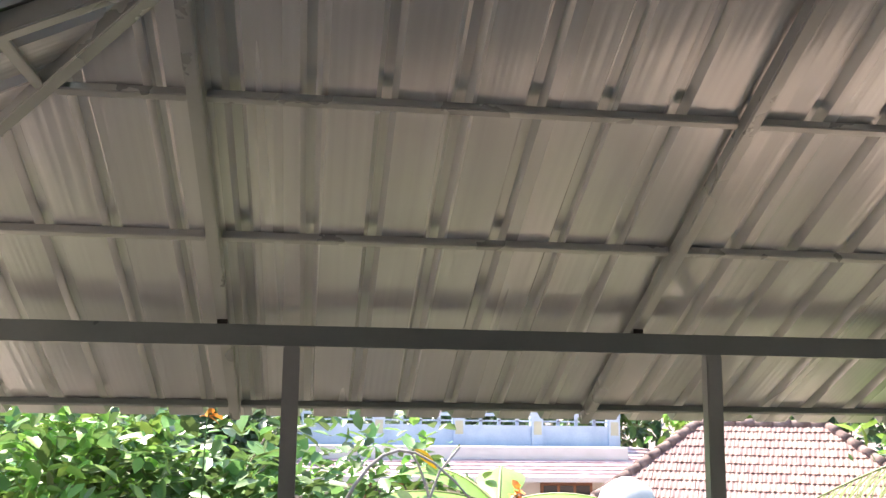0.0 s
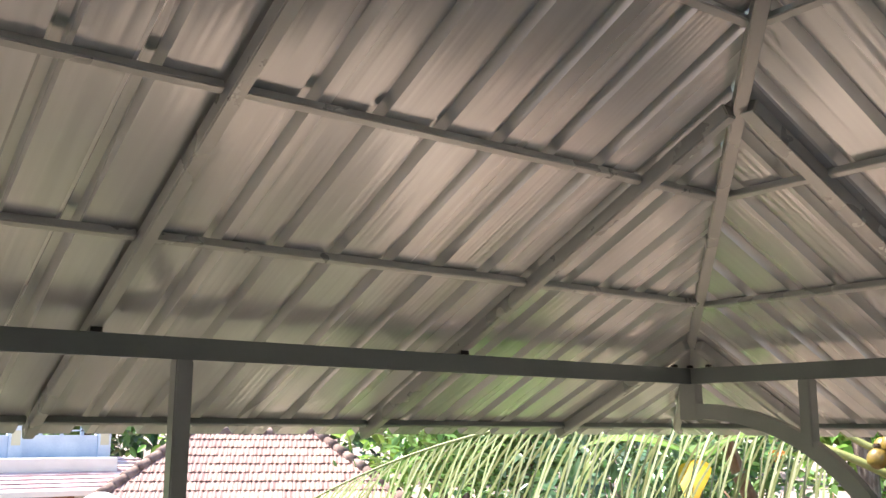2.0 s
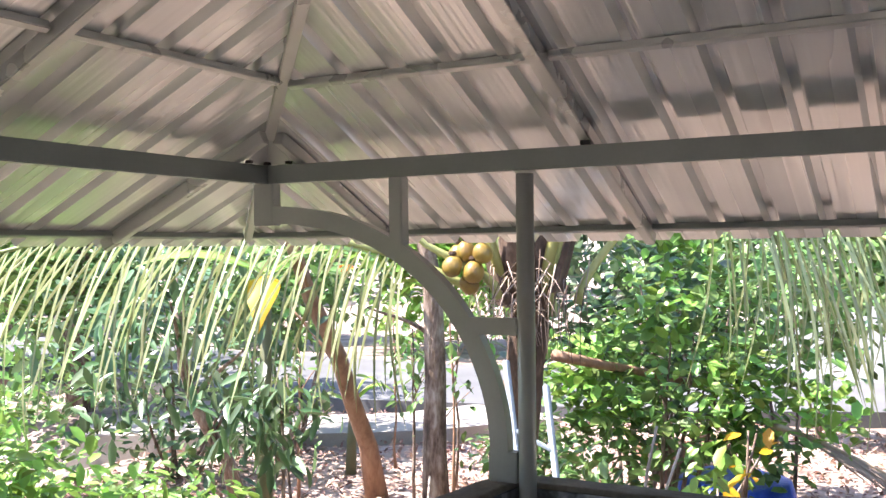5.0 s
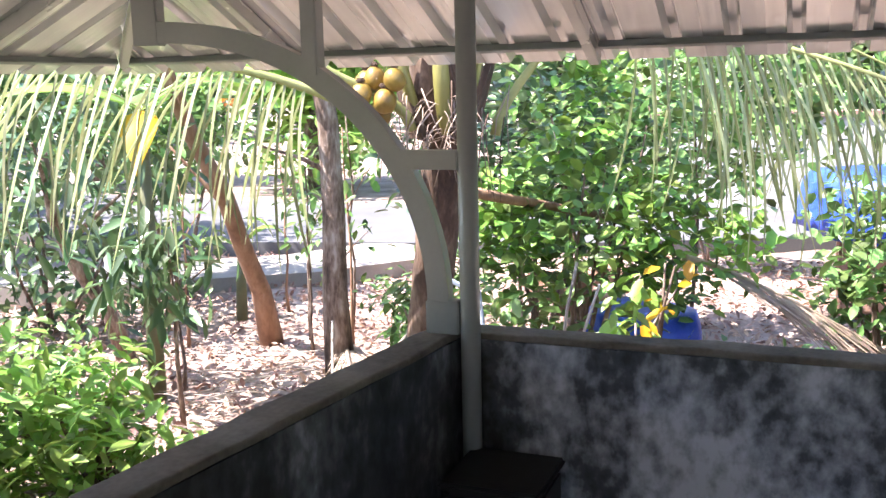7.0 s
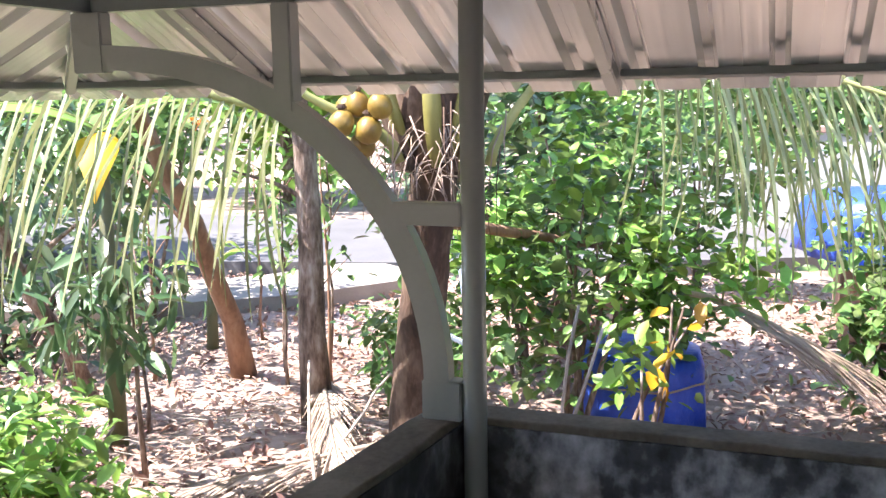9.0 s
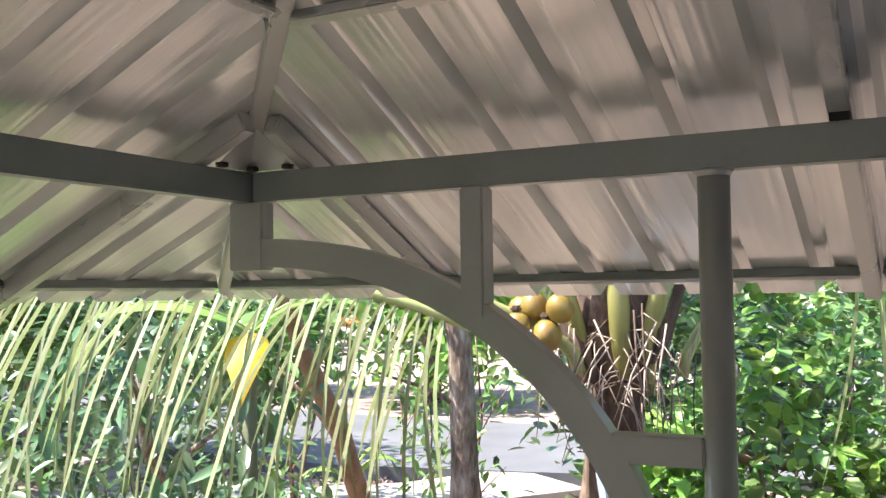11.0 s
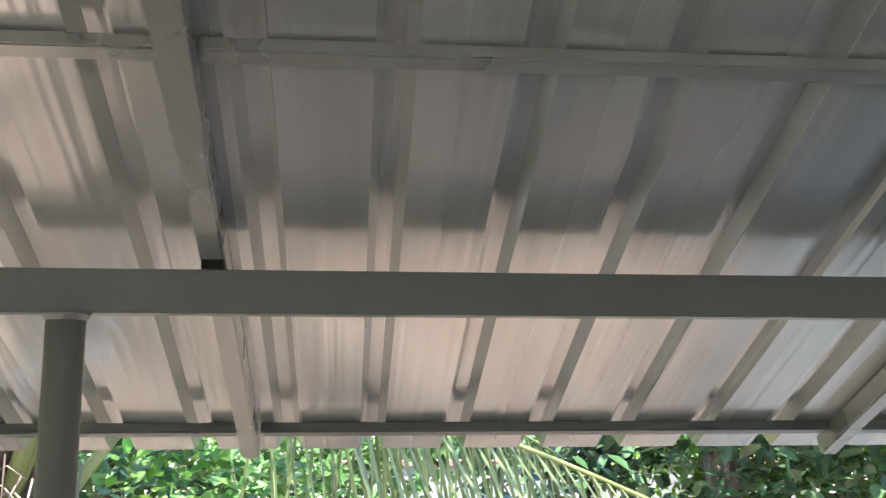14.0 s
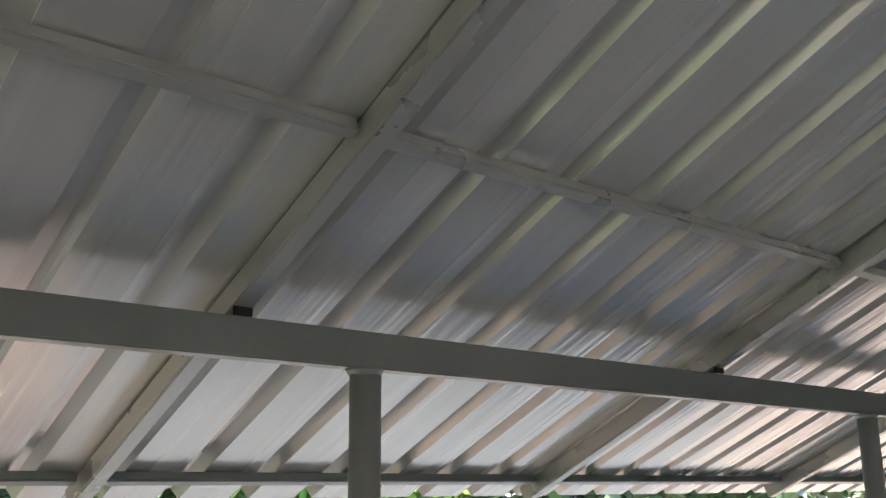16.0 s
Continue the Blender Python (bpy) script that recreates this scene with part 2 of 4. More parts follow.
def leaves(name, centers, size, material, parent, rng, aspect=0.45, droop=0.3, jitter=0.35, label=""):
    """Many folded leaves, one mesh: each has a pointed base and tip and a fold along its rib."""
    c = np.array(centers, float)
    n = len(c)
    a = rng.uniform(0, 2 * np.pi, n)
    tilt = rng.normal(-droop, 0.5, n)
    d = np.stack([np.cos(a) * np.cos(tilt), np.sin(a) * np.cos(tilt), np.sin(tilt)], 1)
    up = np.stack([rng.normal(0, 0.45, n), rng.normal(0, 0.45, n), np.ones(n)], 1)
    s = np.cross(d, up); s /= np.linalg.norm(s, axis=1)[:, None]
    u = np.cross(s, d)
    L = (size * rng.uniform(1 - jitter, 1 + jitter, n))[:, None]
    W = L * aspect * 0.5
    base = c
    rows = [base, base + d * L * 0.3 + s * W * 0.85 + u * W * 0.25, base + d * L * 0.3 - s * W * 0.85 + u * W * 0.25,
            base + d * L * 0.68 + s * W * 0.8 + u * W * 0.15, base + d * L * 0.68 - s * W * 0.8 + u * W * 0.15,
            base + d * L * 1.0 - u * L * 0.08, base + d * L * 0.5 - u * W * 0.1]
    V = np.stack(rows, 1).reshape(-1, 3)
    if parent is not None:
        V = V - np.array(wloc(parent))
    pat = np.array([[0, 1, 6], [1, 3, 6], [3, 5, 6], [5, 4, 6], [4, 2, 6], [2, 0, 6]])
    F = (pat[None] + 7 * np.arange(n)[:, None, None]).reshape(-1, 3)
    me = bpy.data.meshes.new(name)
    me.vertices.add(len(V)); me.vertices.foreach_set("co", V.ravel())
    me.loops.add(F.size); me.loops.foreach_set("vertex_index", F.ravel())
    me.polygons.add(len(F)); me.polygons.foreach_set("loop_start", np.arange(0, F.size, 3))
    me.update(calc_edges=True)
    return link_mesh(name, me, material, parent, label)

def clumped(rng, n, center, radii, clumps=40, spread=0.22):
    """Points in clumps scattered through the outer part of an ellipsoid."""
    k = rng.normal(0, 1, (clumps, 3)); k /= np.linalg.norm(k, axis=1)[:, None]
    k *= rng.uniform(0.35, 1.0, (clumps, 1))
    pick = rng.integers(0, clumps, n)
    p = k[pick] + rng.normal(0, spread, (n, 3))
    return np.array(center) + p * np.array(radii)

# ---- the terrace ----
LW, LL = 5.80, 8.70                    # roof corner to corner, along x and along y
SL, Z0 = 0.47, 2.062                   # roof slope; height of the rafters' lower face over the beam
CS = 1 / math.sqrt(1 + SL * SL)
RD = 0.052                             # rafter depth
BT, BB = 2.05, 1.975                   # top and bottom of the ring beam
GZ = -0.62                             # ground outside

PX, PT = 0.058, 0.845                  # inner face of the east parapet; height of the parapets
def north_y(x):
    """Inner face of the north parapet, which runs askew to the roof."""
    return -1.102 - 0.132 * x

def prism_bm(poly, z0, z1, bevel=0.0, sub=0, wob=0.0):
    """An upright prism over a ring of plan points; sub cuts its long sides, wob makes the top edge uneven."""
    bm = bmesh.new()
    lo = [bm.verts.new((x, y, z0)) for x, y in poly]
    hi = [bm.verts.new((x, y, z1)) for x, y in poly]
    n = len(poly)
    for i in range(n):
        bm.faces.new((lo[i], lo[(i + 1) % n], hi[(i + 1) % n], hi[i]))
    bm.faces.new(hi); bm.faces.new(lo[::-1])
    bmesh.ops.recalc_face_normals(bm, faces=bm.faces)
    if sub:
        es = [e for e in bm.edges if abs(e.verts[0].co.z - e.verts[1].co.z) < 0.001 and e.calc_length() > 2]
        bmesh.ops.subdivide_edges(bm, edges=es, cuts=sub, use_grid_fill=True)
    if bevel:
        bmesh.ops.bevel(bm, geom=[e for e in bm.edges if e.calc_face_angle(0) > 0.6], offset=bevel, segments=2, affect="EDGES", profile=0.5)
    if wob:
        for v in bm.verts:
            k = noise.noise(v.co * 5.0) + 0.5 * noise.noise(v.co * 14.0)
            v.co += Vector((0.6, 0.6, 1.0)) * wob * k * (1.0 if v.co.z > (z0 + z1) / 2 else 0.4)
    return bm

floor = tagged(part("floor", prism_bm([(-6.2, -9.3), (0.16, -9.3), (0.16, north_y(0.16) + 0.11), (-6.2, north_y(-6.2) + 0.11)], -0.12, 0.0), M_FLOOR), "pale cement terrace floor under the metal roof", "floor", kind="structure")
plinth = tagged(part("plinth", prism_bm([(-6.18, -9.28), (0.15, -9.28), (0.15, north_y(0.16) + 0.10), (-6.18, north_y(-6.2) + 0.10)], -1.3, -0.12), M_WALL), "dark stained masonry base under the terrace", "plinth", kind="structure")

def parapet(name, poly, top, label, material):
    ob = tagged(part(name, prism_bm(poly, 0.0, PT - 0.025), material), label, "wall", kind="structure")
    part("coping", prism_bm(top, PT - 0.025, PT, 0.007, 60, 0.007), M_COPING, ob, "mossy weathered cement coping")
    return ob

NX = [(-6.2, north_y(-6.2)), (0.165, north_y(0.165)), (0.165, north_y(0.165) + 0.122), (-6.2, north_y(-6.2) + 0.122)]
parapet("wall_north", NX, NX, "black mould-stained plastered parapet wall with brown coping", M_WALL)
EX = [(PX, -9.16), (PX + 0.107, -9.16), (PX + 0.107, north_y(PX) - 0.018), (PX, north_y(PX) - 0.005)]
parapet("wall_east", EX, EX, "blue-grey plastered parapet wall with black mould stains", M_WALLBLUE)
M_HOUSE = mat("dull_whitewashed_wall", [(0.36, 0.36, 0.36), (0.5, 0.5, 0.49)], rough=0.85, scale=1.5, fine=30, bump=0.15)
WX = [(-6.2, -9.16), (-6.06, -9.16), (-6.06, north_y(-6.06) - 0.02), (-6.2, north_y(-6.2) - 0.02)]
parapet("wall_west", WX, WX, "weathered plastered parapet wall on the open side", M_HOUSE)
# Unseen wall, added full height to block light from the south.
tagged(part("wall_south", box_bm(-6.2, PX + 0.107, -9.3, -9.167, 0.0, 1.93), M_HOUSE), "unseen whitewashed wall added to cut light from the south", "wall", kind="structure")

# ---- the roof ----
roof = thing("metal_roof_canopy", (-LW / 2, -LL / 2, 0), "grey steel hip-roof canopy with trapezoidal metal sheets", "roof", kind="structure")
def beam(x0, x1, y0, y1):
    part("beam", box_bm(x0, x1, y0, y1, BB, BT, 0.004, 2), M_STEEL_SHADED, roof)
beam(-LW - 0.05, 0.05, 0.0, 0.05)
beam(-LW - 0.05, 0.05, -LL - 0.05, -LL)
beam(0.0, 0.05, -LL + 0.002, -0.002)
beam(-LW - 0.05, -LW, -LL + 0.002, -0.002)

def zr(d):
    """Height of the rafters' lower face at d metres inside the beam line (negative outside)."""
    return Z0 + SL * d

def side_point(side, along, d):
    """A point on a slope: along runs from the slope's first corner, d metres inwards from the beam."""
    if side == "A": return Vector((-along, -d, zr(d)))
    if side == "B": return Vector((-d, -along, zr(d)))
    if side == "C": return Vector((-along, -LL + d, zr(d)))
    return Vector((-LW + d, -along, zr(d)))
SIDE_N = {"A": Vector((0, SL, 1)), "B": Vector((SL, 0, 1)), "C": Vector((0, -SL, 1)), "D": Vector((-SL, 0, 1))}
EAVE = -0.765
def inner(side, a):
    """How far a rafter at that place along the side runs inwards, to the hip or the ridge."""
    n = LW if side in "AC" else LL
    return min(a, n - a, LW / 2)

RAFT = {"A": (0.16, 1.387, 2.86, 4.407, LW - 0.16), "C": (0.16, 1.387, 2.9, 4.407, LW - 0.16),
        "B": (0.155, 1.398, 2.855, 4.344, 5.8, 7.3, LL - 0.155), "D": (0.155, 1.398, 2.9, 4.35, 5.8, 7.3, LL - 0.155)}
for side, places in RAFT.items():
    for a in places:
        top = max(0.0, inner(side, a) - 0.03)
        part("rafter", bar_bm(side_point(side, a, EAVE), side_point(side, a, top), 0.042, RD, SIDE_N[side]), M_STEEL, roof)
        if 0.3 < a < (LW if side in "AC" else LL) - 0.3:
            p = side_point(side, a, 0.004)
            q = Vector((0.036, 0.008, 0.0)) if side in "AC" else Vector((0.008, 0.036, 0.0))
            part("packing_block", box_bm(p.x - q.x / 2, p.x + q.x / 2, p.y - q.y / 2, p.y + q.y / 2, BT, p.z + 0.003), M_STEELDARK, roof, "black open end of the packing tube")

for side, a in (("B", 1.398),):
    part("splice_plate", bar_bm(side_point(side, a, 0.29) - Vector((0, 0, 0.006)), side_point(side, a, 1.38) - Vector((0, 0, 0.006)), 0.046, 0.005, SIDE_N[side], 0.001), M_STEEL, roof)
RZ = zr(LW / 2)
for cx, cy, sx, sy, ry in ((0, 0, -1, -1, -LW / 2), (-LW, 0, 1, -1, -LW / 2), (0, -LL, -1, 1, -LL + LW / 2), (-LW, -LL, 1, 1, -LL + LW / 2)):
    up = lambda d: (cx + sx * d, cy + sy * d, zr(d) + 0.05 * (1 - d / 1.4))
    part("hip_rafter", bar_bm(up(0.06), (-LW / 2, ry, zr(LW / 2) - 0.045), 0.042, RD), M_STEEL, roof)
    part("hip_end", bar_bm((cx - sx * 0.64, cy - sy * 0.64, zr(-0.64) - 0.02), (cx, cy, zr(0.0) + 0.004), 0.034, RD), M_STEEL, roof)
    # gusset plates over the beam corner
    for w in (0, 1):
        bm = bmesh.new()
        o = Vector((cx, cy, BT + 0.002))
        e = Vector((sx * 0.135, 0, 0)) if w == 0 else Vector((0, sy * 0.135, 0))
        vs = [bm.verts.new(o + Vector((sx, sy, 0)) * 0.006), bm.verts.new(o + e + Vector((sx, sy, 0)) * 0.006), bm.verts.new(o + Vector((sx * 0.075, sy * 0.075, 0.098)))]
        f = bm.faces.new(vs)
        r = bmesh.ops.extrude_face_region(bm, geom=[f])
        bmesh.ops.translate(bm, vec=(-sx * 0.006, -sy * 0.006, 0), verts=[v for v in r["geom"] if isinstance(v, bmesh.types.BMVert)])
        bmesh.ops.recalc_face_normals(bm, faces=bm.faces)
        part("gusset_plate", bm, M_STEEL, roof)
    for ex, ey in ((0.02, 0.02), (0.125, 0.012), (0.012, 0.125)):
        part("tube_end", box_bm(cx + sx * ex - 0.012, cx + sx * ex + 0.012, cy + sy * ey - 0.012, cy + sy * ey + 0.012, BT, BT + 0.012, 0.002, 1), M_STEELDARK, roof, "black open tube end")
part("ridge_beam", bar_bm((-LW / 2, -LW / 2, RZ - 0.045), (-LW / 2, -LL + LW / 2, RZ - 0.045), 0.05, RD + 0.008), M_STEEL, roof)

for side in "ABCD":
    n = LW if side in "AC" else LL
    places = sorted(set(RAFT[side]))
    for d in (-0.70, 0.415 if side in "AC" else 0.398, 1.0, 1.61, 2.22, 2.78):
        PD = 0.026 if d < 0 else 0.028     # purlin depth
        lift = (RD - PD) / CS
        cuts = [d] + [a for a in places if d + 0.06 < a < n - d - 0.06] + [n - d]
        for a0, a1 in zip(cuts, cuts[1:]):
            if a1 - a0 < 0.08:
                continue
            m0, m1 = a0 + 0.027, a1 - 0.027
            p, q = side_point(side, m0, d), side_point(side, m1, d)
            p.z += lift; q.z += lift
            # Eave purlins take the darker colour for the shade on their inner side.
            part("purlin", bar_bm(p, q, 0.027, PD, SIDE_N[side], 0.003), M_STEEL if d > 0 else M_STEEL_SHADED, roof)

RIBH, EO = 0.032, 0.825             # rib height; reach of the sheets past the beam
def roof_sheets(side, phase, PITCH, material):
    """Overlapping sheets of five ribs each, cut along the hips."""
    n = LW if side in "AC" else LL
    lo, hi = -EO, n + EO
    PROFILE = ((0.0, 0.0), (0.075, -0.0008), (PITCH - 0.060, 0.0), (PITCH - 0.044, RIBH), (PITCH - 0.016, RIBH))
    nrm = SIDE_N[side].normalized()
    base = RD + 0.003
    us = []
    k = math.floor((lo - phase) / PITCH)
    while phase + k * PITCH < hi:
        for off, h in PROFILE:
            us.append((phase + k * PITCH + off, h, k))
        k += 1
    kinks = [LW / 2, n - LW / 2]
    groups = {}
    for u, h, k in us:
        if lo <= u <= hi:
            groups.setdefault(k // 5, []).append((u, h))
    keys = sorted(groups)
    for gi, g in enumerate(keys):
        row = list(groups[g])
        if gi + 1 < len(keys):
            row.append(groups[keys[gi + 1]][0])
        if gi == 0:
            row.insert(0, (lo, row[0][1]))
        if gi == len(keys) - 1:
            row.append((hi, row[-1][1]))
        for kk in kinks:
            if row[0][0] < kk < row[-1][0]:
                for i in range(len(row) - 1):
                    if row[i][0] < kk < row[i + 1][0]:
                        f = (kk - row[i][0]) / (row[i + 1][0] - row[i][0])
                        row.insert(i + 1, (kk, row[i][1] * (1 - f) + row[i + 1][1] * f))
                        break
        V, F = [], []
        m, S = len(row), 5
        for layer in (0, 1):
            for u, h in row:
                top = min(u, n - u, LW / 2)
                for s in range(S + 1):
                    d = -EO + (max(top, -EO + 0.001) + EO) * s / S
                    V.append(side_point(side, u, d) + nrm * (base + h + layer * 0.0012))
        st = S + 1
        off = m * st
        for i in range(m - 1):
            for s in range(S):
                q = (i * st + s, (i + 1) * st + s, (i + 1) * st + s + 1, i * st + s + 1)
                F.append(q)
                F.append(tuple(off + v for v in q[::-1]))
            F.append((i * st, off + i * st, off + (i + 1) * st, (i + 1) * st))
        pydata("roof_sheet", V, F, material, roof)
roof_sheets("A", 0.588 + 0.030 - 8 * 0.2068, 0.2068, M_SHEET_A)
roof_sheets("B", 0.670 + 0.030 - 8 * 0.204, 0.204, M_SHEET_B)
roof_sheets("C", 0.05, 0.205, M_SHEET_A)
roof_sheets("D", 0.05, 0.205, M_SHEET_B)

def cap_strip(a, b, da, db):
    """A folded cap over a hip or the ridge: a and b lie on the fold, da and db point down the two slopes."""
    V, F = [], []
    for layer in (0, 0.0015):
        for p in (a, b):
            p = Vector(p)
            V += [p + Vector(da) * 0.13 + Vector((0, 0, layer)), p + Vector((0, 0, 0.012 + layer)), p + Vector(db) * 0.13 + Vector((0, 0, layer))]
    F = [(0, 1, 4, 3), (1, 2, 5, 4), (6, 9, 10, 7), (7, 10, 11, 8), (0, 3, 9, 6), (2, 8, 11, 5)]
    pydata("ridge_cap", V, F, M_SHEET_A, roof)
capz = (RD + RIBH + 0.004) / CS
for cx, cy, sx, sy, ry in ((0, 0, -1, -1, -LW / 2), (-LW, 0, 1, -1, -LW / 2), (0, -LL, -1, 1, -LL + LW / 2), (-LW, -LL, 1, 1, -LL + LW / 2)):
    cap_strip((cx - sx * EO, cy - sy * EO, zr(-EO) + capz), (-LW / 2, ry, RZ + capz), (0, -sy, -SL), (-sx, 0, -SL))
cap_strip((-LW / 2, -LW / 2, RZ + capz), (-LW / 2, -LL + LW / 2, RZ + capz), (1, 0, -SL), (-1, 0, -SL))

def square_post(x, y, z0):
    part("post", box_bm(x - 0.03, x + 0.03, y - 0.03, y + 0.03, z0, BB, 0.005, 2), M_POST, roof)
def round_post(x, y, z0, r=0.0325):
    tube("post", [(x, y, z0), (x, y, 1.0), (x, y, BB)], [r, r, r], M_POST, roof, 20)
    tube("weld_collar", [(x, y, BB - 0.012), (x, y, BB - 0.004), (x, y, BB - 0.0005)], [r + 0.001, r + 0.005, r + 0.008], M_POST, roof, 20, 0.06, random)
    part("base_plate", box_bm(x - 0.07, x + 0.07, y - 0.07, y + 0.07, z0 - 0.0, z0 + 0.008), M_POST, roof)
for x in (-LW + 0.2, -4.157, -2.56):
    square_post(x, 0.028, -0.8)
for y in (-1.157, -3.15, -5.22, -7.2):
    round_post(0.022, y, 0.0)
    round_post(-LW - 0.025, y, 0.0)
for x in (-4.3, -1.5):
    round_post(x, -LL - 0.025, 0.0)

# arched bracket that carries the overhanging corner
bracket = thing("arch_bracket", (0.022, -1.06, 0.845), "grey painted steel arch bracket standing on the parapet", "bracket")
def arch_bar():
    bm = bmesh.new()
    w, hw, n = 0.036, 0.024, 26
    rings = []
    for i in range(n + 1):
        th = math.pi / 2 * i / n
        ny, nz = math.sin(th) / 1.1, math.cos(th) / 0.9
        l = math.hypot(ny, nz)
        ring = []
        for k, (s, o) in enumerate(((-1, -1), (1, -1), (1, 1), (-1, 1))):
            y = 0.045 - 1.1 * math.sin(th) - ny / l * w * o
            z = 0.945 + 0.9 * math.sqrt(max(0.0, 1 - math.sin(th) ** 2.3)) + nz / l * w * o
            ring.append(bm.verts.new((0.022 + s * hw, y, z)))
        rings.append(ring)
    for a, b in zip(rings, rings[1:]):
        for k in range(4):
            bm.faces.new((a[k], a[(k + 1) % 4], b[(k + 1) % 4], b[k]))
    bm.faces.new(rings[0][::-1]); bm.faces.new(rings[-1])
    bmesh.ops.recalc_face_normals(bm, faces=bm.faces)
    return bm
part("arch", arch_bar(), M_POST, bracket)
part("hanger", box_bm(-0.007, 0.051, -0.655, -0.597, 1.68, BB - 0.001, 0.004, 2), M_POST, bracket)
part("hanger", box_bm(-0.004, 0.048, -0.036, 0.07, 1.80, BB - 0.001, 0.004, 2), M_POST, bracket)
part("arm", box_bm(-0.003, 0.047, -1.130, -0.90, 1.38, 1.441, 0.004, 2), M_POST, bracket)
part("foot_plate", box_bm(-0.004, 0.05, -1.125, -1.012, PT + 0.002, 0.957, 0.004, 2), M_POST, bracket)

# black bin in the corner
def black_bin(x, y):
    ob = thing("black_bin", (x, y, 0), "black plastic bin in the terrace corner", "bin")
    bm = box_bm(x - 0.15, x + 0.15, y - 0.15, y + 0.15, 0.0, 0.44, 0.02, 2)
    part("body", bm, M_BLACK, ob)
    part("lid", box_bm(x - 0.16, x + 0.16, y - 0.16, y + 0.16, 0.44, 0.465, 0.01, 2), M_BLACK, ob)
black_bin(-0.13, -1.31)

# ---- the ground outside ----
def smooth(a, b, v):
    t = min(1, max(0, (v - a) / (b - a)))
    return t * t * (3 - 2 * t)

def ground_z(x, y):
    drop = 2.6 * smooth(4.5, 12, y) * smooth(7.0, 2.0, x)
    bump = 0.05 * noise.noise((x * 0.7, y * 0.7, 0)) + 0.02 * noise.noise((x * 2.3, y * 2.3, 3))
    far = smooth(30, 90, math.hypot(x, y))
    return GZ - 0.13 * smooth(2.6, 5.0, x) - drop * (1 - far * 0.3) + bump * (1 - far) - 0.25 * far

def build_ground():
    t = np.linspace(-1, 1, 150)
    c = np.sign(t) * (np.abs(t) * 16 + np.abs(t) ** 6 * 700)
    V = [(x + 2.5, y + 1.0, ground_z(x + 2.5, y + 1.0)) for y in c for x in c]
    n = len(c)
    F = [(j * n + i, j * n + i + 1, (j + 1) * n + i + 1, (j + 1) * n + i) for j in range(n - 1) for i in range(n - 1)]
    return tagged(pydata("ground", V, F, M_SOIL, None, "", True), "reddish soil covered with dry fallen leaves", "ground", kind="structure")
build_ground()

def ribbon(name, pts, widths, z, material, label, category):
    """A slightly raised strip along pts, with thickness."""
    V, F = [], []
    n = len(pts)
    for i, p in enumerate(pts):
        a, b = Vector((*pts[max(0, i - 1)], 0)), Vector((*pts[min(n - 1, i + 1)], 0))
        d = (b - a).normalized()
        s = Vector((-d.y, d.x, 0)) * widths[i] / 2
        for q in (Vector((*p, 0)) + s, Vector((*p, 0)) - s):
            zz = ground_z(q.x, q.y)
            V += [(q.x, q.y, GZ + z), (q.x, q.y, min(zz, GZ) - 0.3)]
    for i in range(n - 1):
        a, b = i * 4, i * 4 + 4
        F += [(a, a + 2, b + 2, b), (a, b, b + 1, a + 1), (a + 2, a + 3, b + 3, b + 2)]
    F += [(0, 1, 3, 2), (n * 4 - 4, n * 4 - 2, n * 4 - 1, n * 4 - 3)]
    return tagged(pydata(name, V, F, material), label, category, kind="structure")
ribbon("road", [(13.5, 40), (12.5, 22), (11.6, 12), (11.2, 6), (12, 1.5), (15, -6), (19, -20)], [4.6, 4.6, 4.6, 4.6, 4.2, 4, 4], 0.075, M_ROAD, "pale grey concrete village road beyond the trees", "road")
ribbon("path", [(5.6, 7.6), (6.6, 5.6), (7.8, 3.9), (9.3, 2.9)], [1.1, 1.3, 1.4, 1.6], 0.06, M_SAND, "sun-bleached sandy path between trees and road", "path")

ribbon("yard", [(2.1, -3.6), (2.1, -6.0), (2.1, -9.5)], [3.4, 3.4, 3.4], 0.07, M_ROAD, "pale bare concrete yard beside the terrace", "yard")
RNG = np.random.default_rng(7)
def litter():
    n = 27000
    r = RNG.uniform(0, 1, (n, 2))
    x = 0.4 + r[:, 0] ** 1.3 * 10; y = -6 + r[:, 1] * 12.5
    c = [(a, b, ground_z(a, b) + RNG.uniform(0.004, 0.05)) for a, b in zip(x, y) if not (a < 0.3 and b < -0.8)]
    ob = leaves("fallen_leaves", c, 0.08, M_LITTER, None, RNG, 0.42, 0.0, 0.55)
    tagged(ob, "dry brown and pale fallen leaves over the soil", "leaf litter", kind="stuff")
litter()

